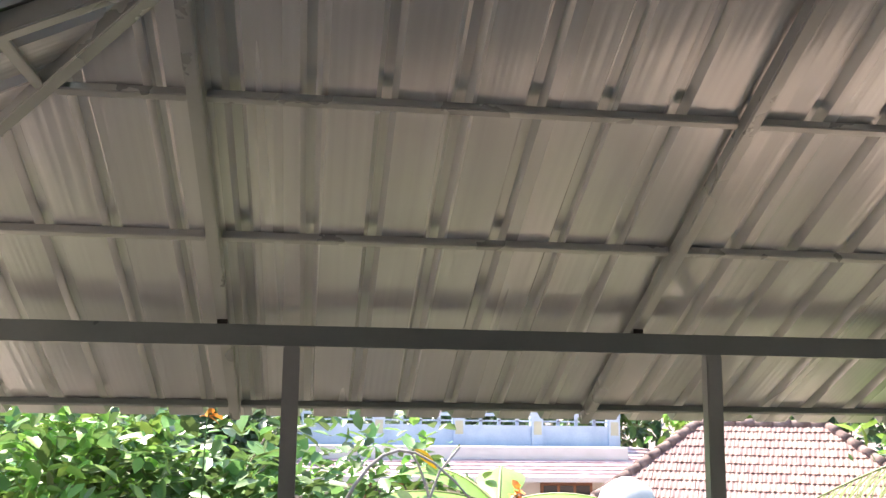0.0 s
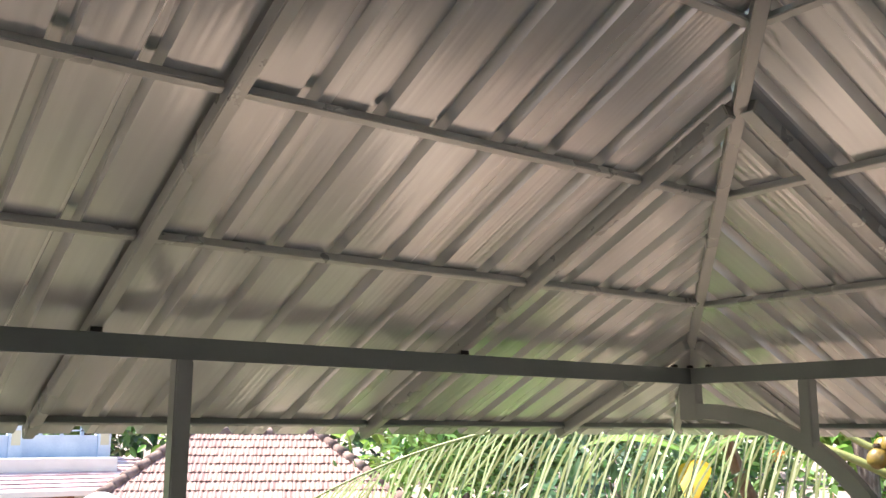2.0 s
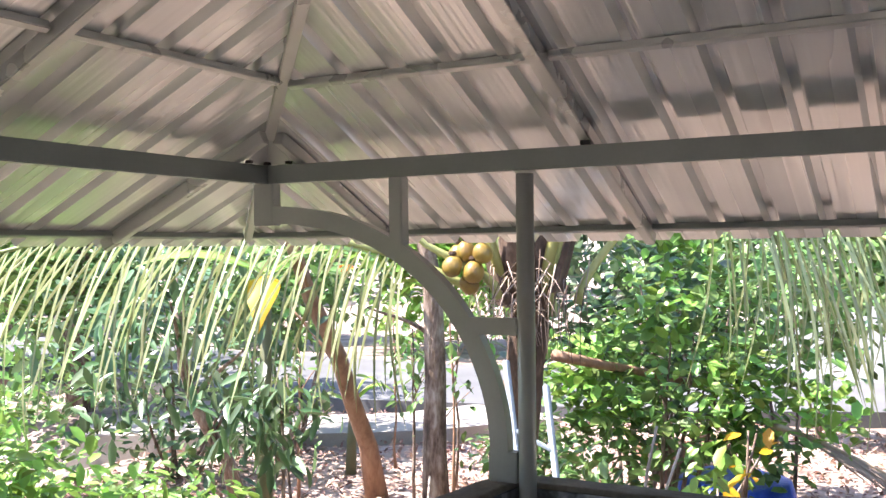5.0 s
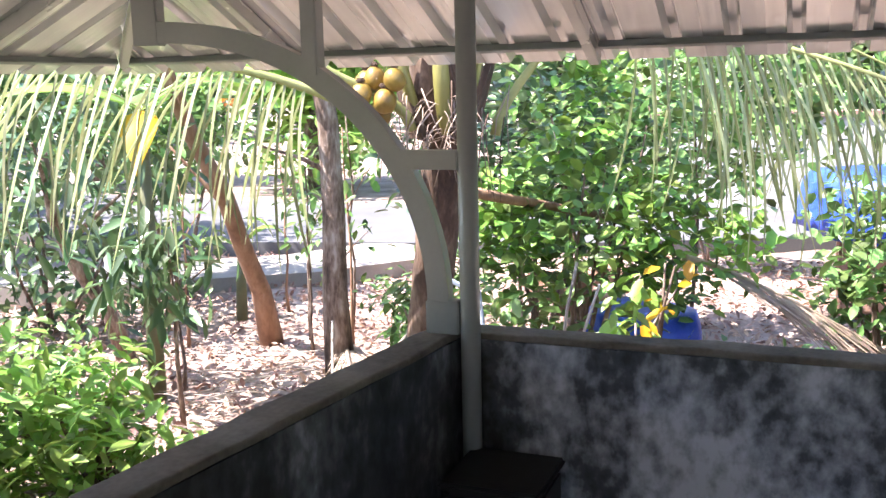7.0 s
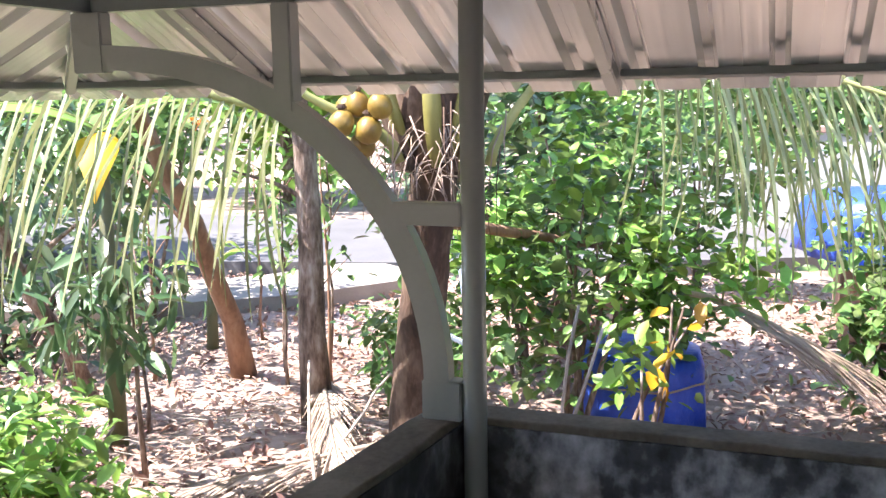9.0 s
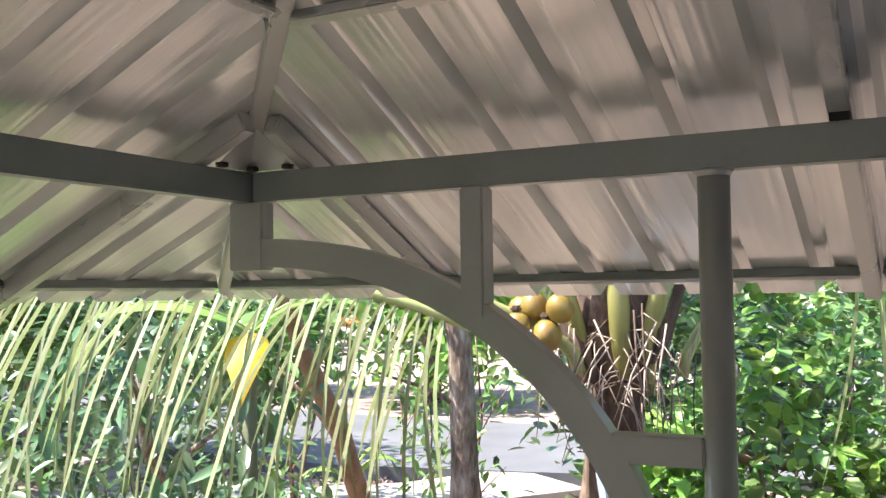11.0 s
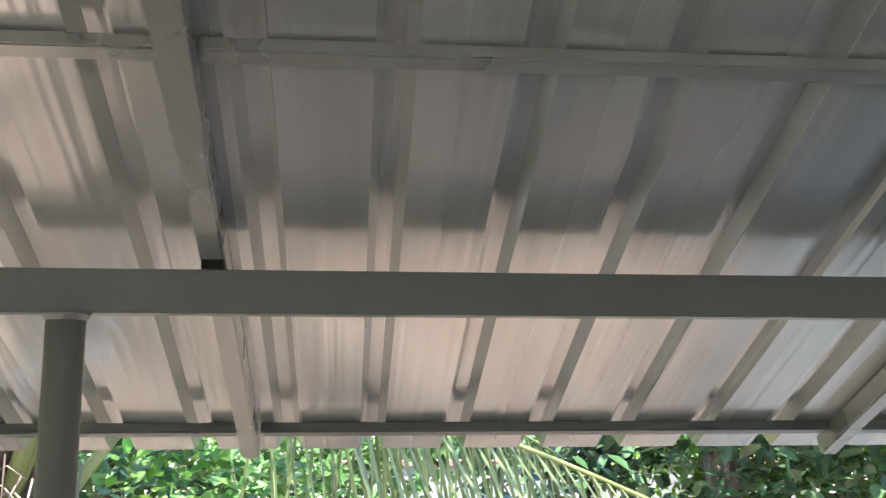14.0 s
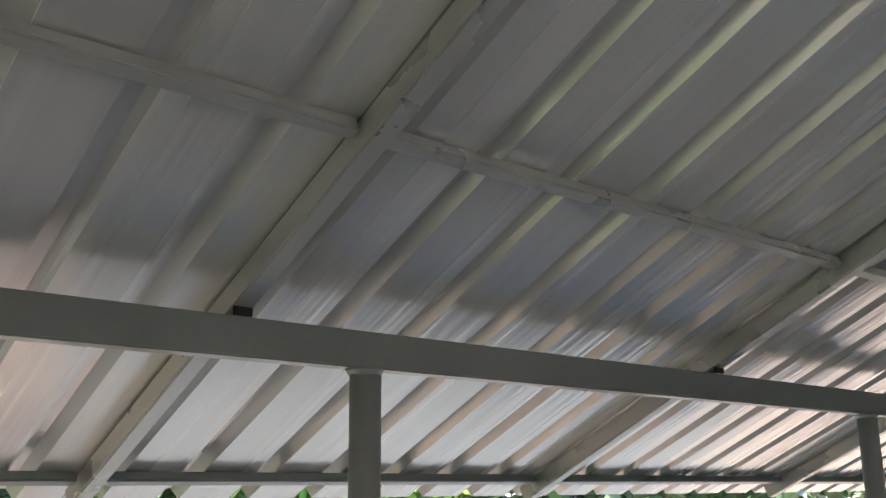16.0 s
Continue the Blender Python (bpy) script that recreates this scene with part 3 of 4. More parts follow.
def twig_litter():
    """Dry sticks and frond ribs strewn over the litter, thin four-sided stalks."""
    rng = random.Random(21)
    V, F = [], []
    for k in range(230):
        x, y = rng.uniform(0.9, 4.6), rng.uniform(-0.7, 2.0)
        if k > 170:
            x, y = rng.uniform(2.4, 5.2), rng.uniform(-2.6, -0.6)
        a, L = rng.gauss(2.4, 0.6), rng.uniform(0.25, 0.95)
        p = Vector((x, y, ground_z(x, y) + rng.uniform(0.01, 0.06)))
        q = p + Vector((math.cos(a) * L, math.sin(a) * L, rng.uniform(-0.03, 0.12)))
        mid = p.lerp(q, 0.5) + Vector((rng.uniform(-0.04, 0.04), rng.uniform(-0.04, 0.04), rng.uniform(0.0, 0.06)))
        r = rng.uniform(0.003, 0.008)
        tv, tf = tube_mesh_data([p, mid, q], [r, r * 0.85, r * 0.4], 4)
        n = len(V)
        V += tv
        F += [tuple(i + n for i in f) for f in tf]
    tagged(pydata("dry_twigs", V, F, M_TWIG), "pale grey dry twigs strewn over fallen leaves", "twigs", kind="stuff")
twig_litter()

# ---- trees and shrubs ----
def trunk_of(ob, pts, r0, r1, material=None, seg=12, name="trunk"):
    n = len(pts)
    rad = [r0 + (r1 - r0) * i / (n - 1) for i in range(n)]
    rad[0] *= 1.25
    return tube(name, pts, rad, material or M_BARK, ob, seg, 0.07, random)

def wander(a, b, n, amp):
    a, b = Vector(a), Vector(b)
    return [a.lerp(b, i / n) + (Vector((random.uniform(-amp, amp), random.uniform(-amp, amp), 0)) if 0 < i else Vector((0, 0, 0))) for i in range(n + 1)]

def shrub(name, base, center, radii, count, size, material, label, stems=5, aspect=0.5, droop=0.25, clumps=45, extra=None, spread=0.2, category="shrub", bark=None):
    ob = thing(name, base, label, category)
    b = Vector(base)
    c = Vector(center)
    for k in range(stems):
        e = c + Vector((random.uniform(-0.7, 0.7) * radii[0], random.uniform(-0.7, 0.7) * radii[1], random.uniform(-0.2, 0.7) * radii[2]))
        s = b + Vector((random.uniform(-0.12, 0.12), random.uniform(-0.12, 0.12), -0.05))
        m = s.lerp(e, 0.5) + Vector((random.uniform(-0.1, 0.1), random.uniform(-0.1, 0.1), 0.1))
        tube("stem", bez(s, m, m, e, 7), [0.022 - 0.0022 * i for i in range(8)], bark or M_BARK, ob, 6)
    leaves("foliage", clumped(RNG, count, center, radii, clumps, spread), size, material, ob, RNG, aspect, droop)
    if extra:
        n, mt, sz = extra
        leaves("foliage", clumped(RNG, n, center, radii, max(3, clumps // 6), spread), sz, mt, ob, RNG, aspect, droop, label="yellowing leaves")
    return ob

def gz(x, y, dz=0.0):
    return (x, y, ground_z(x, y) + dz)

# slender trunks behind the parapet
def bare_tree(name, pts, r0, r1, material, label, branches, crown=None):
    ob = thing(name, pts[0], label, "tree")
    trunk_of(ob, pts, r0, r1, material)
    for a, b, r in branches:
        tube("limb", bez(a, Vector(a).lerp(Vector(b), 0.4) + Vector((0, 0, 0.08)), Vector(a).lerp(Vector(b), 0.7), b, 6), [r * (1 - 0.11 * i) for i in range(7)], material, ob, 7)
    if crown:
        n, c, rad, size, mt, asp, dr = crown
        leaves("crown", clumped(RNG, n, c, rad, 40, 0.22), size, mt, ob, RNG, asp, dr)
    return ob

# Its crown is out of view, enlarged to cast dappled shade south-east.
bare_tree("slender_tree", [gz(3.56, 1.18, -0.05), (3.54, 1.19, 0.1), (3.53, 1.17, 0.7), (3.55, 1.2, 1.4), (3.5, 1.3, 2.2), (3.55, 1.35, 3.4)], 0.105, 0.06, M_BARK,
          "slender grey-barked tree trunk rising from leaf litter",
          [((3.54, 1.2, 1.0), (3.2, 1.6, 1.25), 0.02), ((3.52, 1.3, 2.6), (4.9, 0.8, 3.9), 0.04), ((3.52, 1.3, 2.3), (3.1, 1.0, 3.2), 0.035)],
          (1300, (4.1, 1.0, 3.9), (1.7, 1.5, 0.7), 0.17, M_LEAF, 0.45, 0.3))
bare_tree("leaning_tree", [gz(4.89, 2.6, -0.05), (4.7, 2.58, -0.2), (4.3, 2.5, 0.3), (3.95, 2.4, 0.75), (3.6, 2.45, 1.3), (3.3, 2.5, 2.0), (3.35, 2.55, 2.8)], 0.10, 0.05, M_BARKRED,
          "leaning red-brown tree trunk with a sawn foot", [((4.1, 2.45, 0.55), (3.9, 2.9, 1.2), 0.025), ((3.6, 2.45, 1.3), (3.0, 2.2, 1.9), 0.025)],
          (500, (3.4, 2.55, 2.75), (0.7, 0.7, 0.5), 0.15, M_LEAFDARK, 0.35, 0.6))
bare_tree("small_mango_tree", [gz(3.75, 3.35, -0.05), (3.6, 3.4, -0.2), (3.35, 3.5, 0.25), (3.1, 3.45, 0.7), (2.9, 3.3, 1.2)], 0.075, 0.035, M_BARK,
          "small tree with a bent grey stem and drooping dark leaves",
          [((3.3, 3.5, 0.4), (2.9, 2.6, 0.9), 0.03), ((3.1, 3.45, 0.75), (2.5, 3.0, 1.3), 0.025), ((3.0, 3.4, 0.9), (3.5, 3.9, 1.5), 0.025)],
          (300, (2.7, 3.1, 1.0), (1.0, 0.9, 0.7), 0.2, M_LEAFDARK, 0.33, 0.75))
bare_tree("sapling", [gz(2.3, 1.72, -0.05), (2.25, 1.7, -0.1), (2.2, 1.65, 0.3), (2.1, 1.6, 0.8)], 0.018, 0.008, M_BARK,
          "young tree with long drooping dark green leaves",
          [((2.2, 1.66, 0.2), (1.9, 1.8, 0.5), 0.008), ((2.2, 1.65, 0.3), (2.45, 1.4, 0.6), 0.008), ((2.17, 1.65, 0.45), (1.85, 1.4, 0.75), 0.008)],
          (150, (2.1, 1.62, 0.5), (0.42, 0.42, 0.42), 0.18, M_LEAFDARK, 0.32, 0.9))
for i, (x, y, h, lean) in enumerate(((4.6, 2.0, 1.6, -0.25), (4.9, 1.75, 1.9, 0.2), (5.1, 2.3, 1.4, -0.1), (4.25, 1.55, 1.2, 0.1), (5.6, 2.1, 2.0, -0.35), (4.4, 3.2, 1.5, 0.15), (3.15, 2.35, 1.3, 0.1), (5.9, 3.0, 1.7, 0.2))):
    bare_tree("thin_sapling", wander(gz(x, y, -0.03), (x + lean, y + lean * 0.6, GZ + h), 6, 0.025), 0.016, 0.006, M_BARKRED if i % 2 else M_BARK,
              "thin brown sapling stem with few leaves", [((x + lean * 0.6, y + lean * 0.36, GZ + h * 0.6), (x + lean * 0.6 + 0.25, y - 0.2, GZ + h * 0.9), 0.007)],
              (45, (x + lean, y + lean * 0.6, GZ + h * 0.85), (0.35, 0.35, 0.35), 0.13, M_LEAF, 0.4, 0.5))

shrub("round_leaf_shrub", gz(3.7, -0.65), (3.75, -0.7, 0.7), (0.85, 1.15, 1.05), 1500, 0.12, M_LEAF, "bushy green shrub with rounded glossy leaves", 6, 0.6, 0.15, 80, (1000, M_LEAFLIME, 0.115), 0.12)
shrub("round_leaf_shrub", gz(5.6, 0.2), (5.5, 0.1, 0.95), (1.0, 1.2, 0.9), 1500, 0.14, M_LEAFDARK, "dense dark green shrub behind the palm", 6, 0.6, 0.15, 60, None, 0.18)
shrub("round_leaf_shrub", gz(6.2, -1.2), (6.1, -1.0, 1.15), (0.9, 1.1, 0.9), 1000, 0.14, M_LEAF, "tall dark green shrub with gaps showing a white wall", 2, 0.6, 0.2, 45, None, 0.18)
shrub("yellowing_sapling", gz(2.85, -1.16), (2.85, -1.2, 0.32), (0.36, 0.34, 0.42), 50, 0.13, M_LEAFLIME, "spindly sapling with green and yellow leaves beside a blue tarpaulin", 4, 0.5, 0.5, 14, (12, M_YELLOW, 0.15), 0.16)
shrub("leafy_bush", gz(9.3, -1.0), (9.3, -1.1, 1.5), (0.7, 1.7, 0.75), 1300, 0.18, M_LEAF, "leafy green branches in front of the road", 2, 0.55, 0.3, 55)
shrub("leafy_bush", gz(9.6, -4.3), (9.5, -4.2, 1.5), (0.8, 1.7, 0.9), 1300, 0.18, M_LEAFDARK, "dark leafy branches in front of the road", 2, 0.55, 0.3, 55)
shrub("leafy_bush", gz(4.6, -2.75), (4.5, -2.75, 0.25), (0.75, 0.75, 0.75), 1500, 0.13, M_LEAF, "green bush in dappled light behind the parapet", 5, 0.55, 0.25, 45)
shrub("leafy_bush", gz(1.35, 1.55), (1.08, 1.6, -0.12), (0.52, 0.62, 0.5), 950, 0.13, M_LEAFLIME, "sunlit bright green bush beside the terrace", 9, 0.45, 0.3, 95)
shrub("leafy_bush", gz(0.35, 2.1), (0.3, 2.3, 0.1), (0.8, 0.8, 0.7), 1600, 0.13, M_LEAFLIME, "sunlit bright green bush in leaf litter", 6, 0.5, 0.3, 45)
shrub("leafy_bush", gz(2.2, 2.75), (2.2, 2.8, -0.2), (0.6, 0.6, 0.4), 420, 0.12, M_LEAF, "low green bush under small trees", 5, 0.5, 0.3, 35)
shrub("leafy_bush", gz(4.6, 4.9), (4.5, 5.0, 0.6), (1.5, 1.4, 1.4), 1300, 0.17, M_LEAFDARK, "dark green bush under the trees", 6, 0.45, 0.3, 60)
shrub("leafy_bush", gz(2.6, 6.2), (2.8, 6.2, -0.1), (1.6, 1.4, 1.1), 1100, 0.18, M_LEAF, "tall green bush beyond the palm fronds", 6, 0.45, 0.3, 55)
shrub("leafy_bush", gz(6.4, 4.6), (6.3, 4.7, 1.3), (1.1, 1.0, 0.8), 1300, 0.17, M_LEAF, "green leafy branches near the road", 5, 0.45, 0.4, 40)
shrub("leafy_bush", gz(4.2, 0.62), (4.2, 0.62, -0.25), (0.45, 0.4, 0.35), 320, 0.11, M_LEAF, "low green undergrowth at the foot of the trees", 4, 0.5, 0.3, 20)
shrub("leafy_bush", gz(5.1, 1.0), (5.1, 1.0, -0.2), (0.7, 0.5, 0.4), 420, 0.12, M_LEAF, "low green undergrowth at the foot of the trees", 4, 0.5, 0.3, 22)
shrub("leafy_bush", gz(-5.4, 3.0), (-5.3, 2.8, 0.95), (1.7, 0.9, 1.15), 2600, 0.15, M_LEAF, "dense bush with green and bright lime leaves", 8, 0.55, 0.25, 80, (1500, M_LEAFLIME, 0.15), 0.15)
# Out of view; added to darken the north ground that the sheets reflect.
for x, y, h, n in ((-5.6, 1.1, 0.55, 900), (-3.6, 0.95, 0.5, 700), (-2.3, 0.8, 0.45, 700), (-4.5, 0.6, 0.4, 500), (-0.9, 1.2, 0.55, 700), (-2.5, 2.4, 0.6, 800), (-1.2, 2.6, 0.6, 800), (-4.6, 2.0, 0.5, 700)):
    shrub("low_bush", gz(x, y), (x, y, GZ + h), (0.75, 0.6, h), n, 0.14, M_LEAFOLIVE, "unseen low green bush added to darken the roof reflections", 5, 0.5, 0.25, 32)
shrub("leafy_bush", gz(-3.5, 3.6), (-3.5, 3.6, 0.75), (0.9, 0.8, 1.0), 1300, 0.13, M_LEAF, "mixed green bush behind the steel posts", 6, 0.5, 0.25, 45, (120, M_LEAFLIME, 0.14))

# banana plants
def banana(base, height, dirs, label, yellow=0):
    ob = thing("banana_plant", base, label, "banana plant")
    b = Vector(base)
    top = b + Vector((0.05, 0.0, height * 0.55))
    tube("pseudostem", [b + Vector((0, 0, -0.05)), b.lerp(top, 0.5), top], [0.065, 0.055, 0.035], M_LEAFOLIVE, ob, 10)
    for i, (dx, dy, rise, L) in enumerate(dirs):
        d = Vector((dx, dy, 0)).normalized()
        s = Vector((-d.y, d.x, 0))
        fall = -0.42 if i < yellow else rise * 0.3
        mid = bez(top, top + d * L * 0.3 + Vector((0, 0, rise)), top + d * L * 0.75 + Vector((0, 0, rise + min(0, fall * 0.3))), top + d * L + Vector((0, 0, fall)), 12)
        V, F = [], []
        for k, p in enumerate(mid):
            w = (0.17 * L / 1.2 if i >= yellow else 0.13) * math.sin(math.pi * min(1, max(0.02, (k / 12) ** 0.8))) + 0.004
            sag = Vector((0, 0, -w * 0.35))
            V += [p - s * w + sag + Vector((0, 0, random.uniform(-0.01, 0.01))), p, p + s * w + sag]
        for k in range(12):
            a = k * 3
            F += [(a, a + 1, a + 4, a + 3), (a + 1, a + 2, a + 5, a + 4)]
        pydata("leaf_blade", V, F, M_YELLOW if i < yellow else M_LEAFLIME, ob, "yellow leaf" if i < yellow else "", True)
        tube("midrib", mid, [0.012 - 0.0008 * k for k in range(13)], M_RACHIS, ob, 6)
    return ob
banana(gz(-2.9, 2.9), 3.2, [(-0.9, -0.2, 0.15, 1.0), (0.6, -0.5, 0.15, 0.9), (0.2, 0.9, 0.3, 1.2), (-0.5, 0.6, 0.3, 1.1)], "banana plant with broad dark leaves behind the posts")
banana(gz(2.78, 2.3), 3.9, [(-0.85, -0.5, 0.04, 0.42), (0.5, -0.7, 0.3, 0.9), (-0.7, 0.5, 0.25, 1.0), (0.8, 0.4, 0.2, 1.0)], "banana plant with a yellow leaf among the trees", 1)
banana(gz(5.6, 3.4), 1.35, [(0.1, -0.3, 0.42, 0.35), (0.5, -0.5, 0.3, 0.5), (-0.4, 0.5, 0.2, 0.5)], "young banana plant with bright lime leaves")

# pale thin branches and orange flowers by the posts
def twig(name, pts, r, label, flower=False):
    ob = thing(name, pts[0], label, "branch" if not flower else "flower")
    tube("stem", pts, [r * (1 - 0.06 * i) for i in range(len(pts))], M_LEAF if flower else (M_BARKRED if name == "fallen_branch" else M_BARK if name == "grey_stem" else M_TWIG), ob, 7)
    if flower:
        leaves("petals", [Vector(pts[-1]) + Vector((random.uniform(-0.03, 0.03), random.uniform(-0.03, 0.03), random.uniform(-0.03, 0.03))) for _ in range(16)], 0.065, M_ORANGE, ob, RNG, 0.6, 0.1)
    return ob
twig("bare_branch", bez((-3.2, 2.4, -0.6), (-3.25, 2.4, 0.8), (-3.35, 2.3, 1.35), (-3.5, 2.32, 1.53), 8), 0.013, "pale bare branch arching beside a post")
twig("bare_branch", bez((-3.1, 2.4, -0.6), (-3.3, 2.4, 0.6), (-3.6, 2.3, 1.2), (-3.2, 2.3, 1.55), 8), 0.014, "pale bare branch with a yellow leaf")
twig("bare_branch", bez((-3.9, 2.2, 1.2), (-3.7, 2.2, 1.6), (-3.5, 2.2, 1.68), (-3.1, 2.2, 1.2), 8), 0.012, "pale bare branch arching over leaves")
twig("orange_flower", bez((-4.7, 2.3, 0.6), (-4.7, 2.3, 1.0), (-4.7, 2.25, 1.4), (-4.68, 2.2, 1.74), 5), 0.006, "orange flower on a thin green stem", True)
twig("orange_flower", bez((-2.85, 2.3, -0.6), (-2.85, 2.3, 0.4), (-2.85, 2.3, 1.0), (-2.85, 2.3, 1.28), 5), 0.006, "orange flower on a thin green stem", True)
twig("orange_flower", bez((4.0, 2.5, 0.4), (4.0, 2.5, 0.9), (4.0, 2.4, 1.3), (4.0, 2.35, 1.55), 5), 0.006, "orange flower on a thin green stem", True)
for a, b in (((2.1, -0.85, -0.6), (2.35, -0.95, 0.65)), ((1.9, -0.8, -0.55), (2.5, -1.05, 0.5)), ((2.3, 0.55, -0.55), (3.1, 1.0, 0.0)), ((2.6, 0.7, -0.55), (3.3, 0.5, -0.1))):
    twig("dry_stick", wander(a, b, 5, 0.02), 0.012, "dry pale stick standing in leaf litter")

for a, q, r, e, w in (((2.6, 1.3, -0.6), (2.2, 1.0, -0.5), (1.9, 0.8, -0.45), (1.5, 0.35, -0.55), 0.022),):
    twig("grey_stem", bez(a, q, r, e, 8), w, "bent grey woody stem in the leaf litter")
twig("fallen_branch", wander((2.85, -0.12, 0.98), (4.15, -0.75, 0.66), 7, 0.03), 0.04, "brown bare branch lying across the shrubs")
def hanging_leaf(base, tip, width, material, label):
    """One broad leaf blade with a raised rib, on a short stalk."""
    base, tip = Vector(base), Vector(tip)
    ob = thing("single_leaf", base, label, "leaf")
    d = tip - base
    s = d.cross(Vector((0.2, 1, 0.3))).normalized()
    u = s.cross(d).normalized()
    V, F = [], []
    for k in range(9):
        t = k / 8
        w = width * math.sin(math.pi * min(1, 0.04 + t * 0.94)) ** 0.8 / 2
        p = base + d * t - Vector((0, 0, 0.05 * t * t))
        V += [p - s * w + u * w * 0.3, p, p + s * w + u * w * 0.3]
    for k in range(8):
        a = k * 3
        F += [(a, a + 1, a + 4, a + 3), (a + 1, a + 2, a + 5, a + 4)]
    pydata("leaf_blade", V, F, material, ob, "", True)
    tube("midrib", [base - d * 0.25, base, base + d * 0.5, tip], [0.003, 0.004, 0.003, 0.001], M_RACHIS, ob, 6)
hanging_leaf((-3.47, 2.32, 1.53), (-3.34, 2.3, 1.47), 0.055, M_YELLOW, "single yellow leaf on a pale bare branch")
# ---- the coconut palm ----
def leaflet_mesh(name, curl):
    V, F = [], []
    n = 5
    for i in range(n + 1):
        t = i / n
        w = 0.019 * (0.55 + 0.9 * t) * (1 - t) ** 0.5 + 0.0012
        z = -curl * t * t
        V += [(-w, t, z - w * 0.3), (0, t, z + w * 0.35), (w, t, z - w * 0.3)]
    for i in range(n):
        a = i * 3
        F += [(a, a + 1, a + 4, a + 3), (a + 1, a + 2, a + 5, a + 4)]
    me = bpy.data.meshes.new(name)
    me.from_pydata(V, [], F)
    return me
LEAFLETS = [leaflet_mesh("leaflet", c) for c in (0.08, 0.2, 0.32)]
DRYLETS = [leaflet_mesh("dry_leaflet", c) for c in (0.05, 0.15)]
for me in LEAFLETS: me.materials.append(M_PALM)
for me in DRYLETS: me.materials.append(M_DRYPALM)

def frond(parent, p0, p1, p2, p3, length, droop, count=46, dry=False, start=0.12, width=1.0, label="", tip=None, lift=0.0):
    """A rachis along a curve with leaflets in two ranks, each a mesh of its own."""
    n = 24
    c = bez(p0, p1, p2, p3, n)
    rib = tube("frond", c, [0.026 * (1 - 0.9 * (i / n) ** 0.7) + 0.003 for i in range(n + 1)], M_DRYPALM if dry else M_RACHIS, parent, 8, label=label)
    o = wloc(rib)
    for k in range(count):
        t = start + (1 - start) * (k + 0.5) / count
        f = t * n
        i = min(n - 1, int(f))
        p = c[i].lerp(c[i + 1], f - i)
        d = (c[i + 1] - c[i]).normalized()
        s = d.cross(Vector((0, 0, 1))).normalized()
        for side in (-1, 1):
            L = length * (0.55 + 0.9 * math.sin(math.pi * min(1, 0.15 + t * 0.78))) * random.uniform(0.88, 1.1) * 0.72
            g = (droop if tip is None else droop + (tip - droop) * t) * random.uniform(0.8, 1.2)
            if side > 0 and lift:
                g *= 1 - lift * (0.55 + 0.45 * t)
            v = (d * ((0.55 + 0.5 * t) if not dry else 1.5) + s * side * (0.85 if not dry else 0.4) + Vector((random.gauss(0, 0.05), random.gauss(0, 0.05), 0.1 - g))).normalized()
            xx = v.cross(Vector((0, 0, 1)) + d * 0.4).normalized()
            zz = xx.cross(v)
            m = Matrix((xx, v, zz)).transposed().to_4x4()
            me = random.choice(DRYLETS if dry else LEAFLETS)
            ob = new("leaflet", me)
            ob.parent = rib
            ob.matrix_basis = Matrix.Translation(p - o) @ m @ Matrix.Diagonal((width * random.uniform(0.8, 1.15), L, L, 1))
    return rib

palm = thing("coconut_palm", gz(2.08, -0.1), "coconut palm with yellow-green nuts and drooping fronds", "palm")
CROWN = Vector((1.85, -0.38, 1.72))
tube("trunk", bez((2.08, -0.1, -0.75), (2.05, -0.12, 0.0), (1.98, -0.26, 0.7), (1.9, -0.38, 1.55), 18), [0.125 - 0.001 * i + 0.006 * (i % 2) for i in range(19)], M_FIBRE, palm, 16, 0.06, random)
tube("crown_shaft", [CROWN + Vector((0, 0, -0.35)), CROWN + Vector((0, 0, -0.1)), CROWN + Vector((0, 0, 0.5)), CROWN + Vector((0, 0, 0.9))], [0.135, 0.18, 0.19, 0.15], M_FIBRE, palm, 16, 0.12, random, "brown fibrous crown")
C = CROWN
frond(palm, (1.74, -0.1, 1.45), (1.3, 0.8, 2.05), (0.3, 2.2, 2.0), (-0.85, 3.15, 1.0), 1.0, 2.6, 66, start=0.12, tip=1.7, width=1.0, lift=0.85)
frond(palm, C + Vector((0.1, -0.12, 0.05)), (2.1, -1.1, 2.2), (2.25, -2.2, 1.85), (2.35, -4.1, 0.85), 1.0, 2.6, 42, start=0.42, tip=0.8, width=0.85)
frond(palm, C + Vector((0.15, -0.1, 0.1)), (2.6, -0.9, 2.4), (3.0, -1.8, 2.1), (3.2, -2.7, 1.6), 1.1, 4.0, 22, start=0.4, tip=3.0, width=0.75)
frond(palm, C + Vector((0.15, 0.1, 0.15)), (2.8, 0.2, 2.9), (3.8, 0.6, 2.9), (4.9, 1.0, 1.9), 0.9, 0.8, 40)
frond(palm, C + Vector((0.0, 0.15, 0.2)), (2.1, 0.8, 3.0), (2.6, 2.0, 3.1), (3.2, 3.3, 2.1), 0.9, 0.9, 40)
frond(palm, C + Vector((0.0, 0.0, 0.3)), (1.6, -0.3, 3.4), (1.3, -0.6, 4.2), (0.6, -0.9, 4.4), 0.8, 0.4, 36)
# Two fronds hidden above the eave, added to shade the ground to the east.
frond(palm, C + Vector((0.15, 0.0, 0.3)), (2.9, -0.2, 3.3), (4.0, -0.5, 3.5), (5.2, -0.7, 2.7), 0.9, 0.8, 40)
frond(palm, C + Vector((0.1, -0.1, 0.3)), (2.6, -0.8, 3.3), (3.5, -1.6, 3.4), (4.4, -2.4, 2.7), 0.9, 0.8, 40)
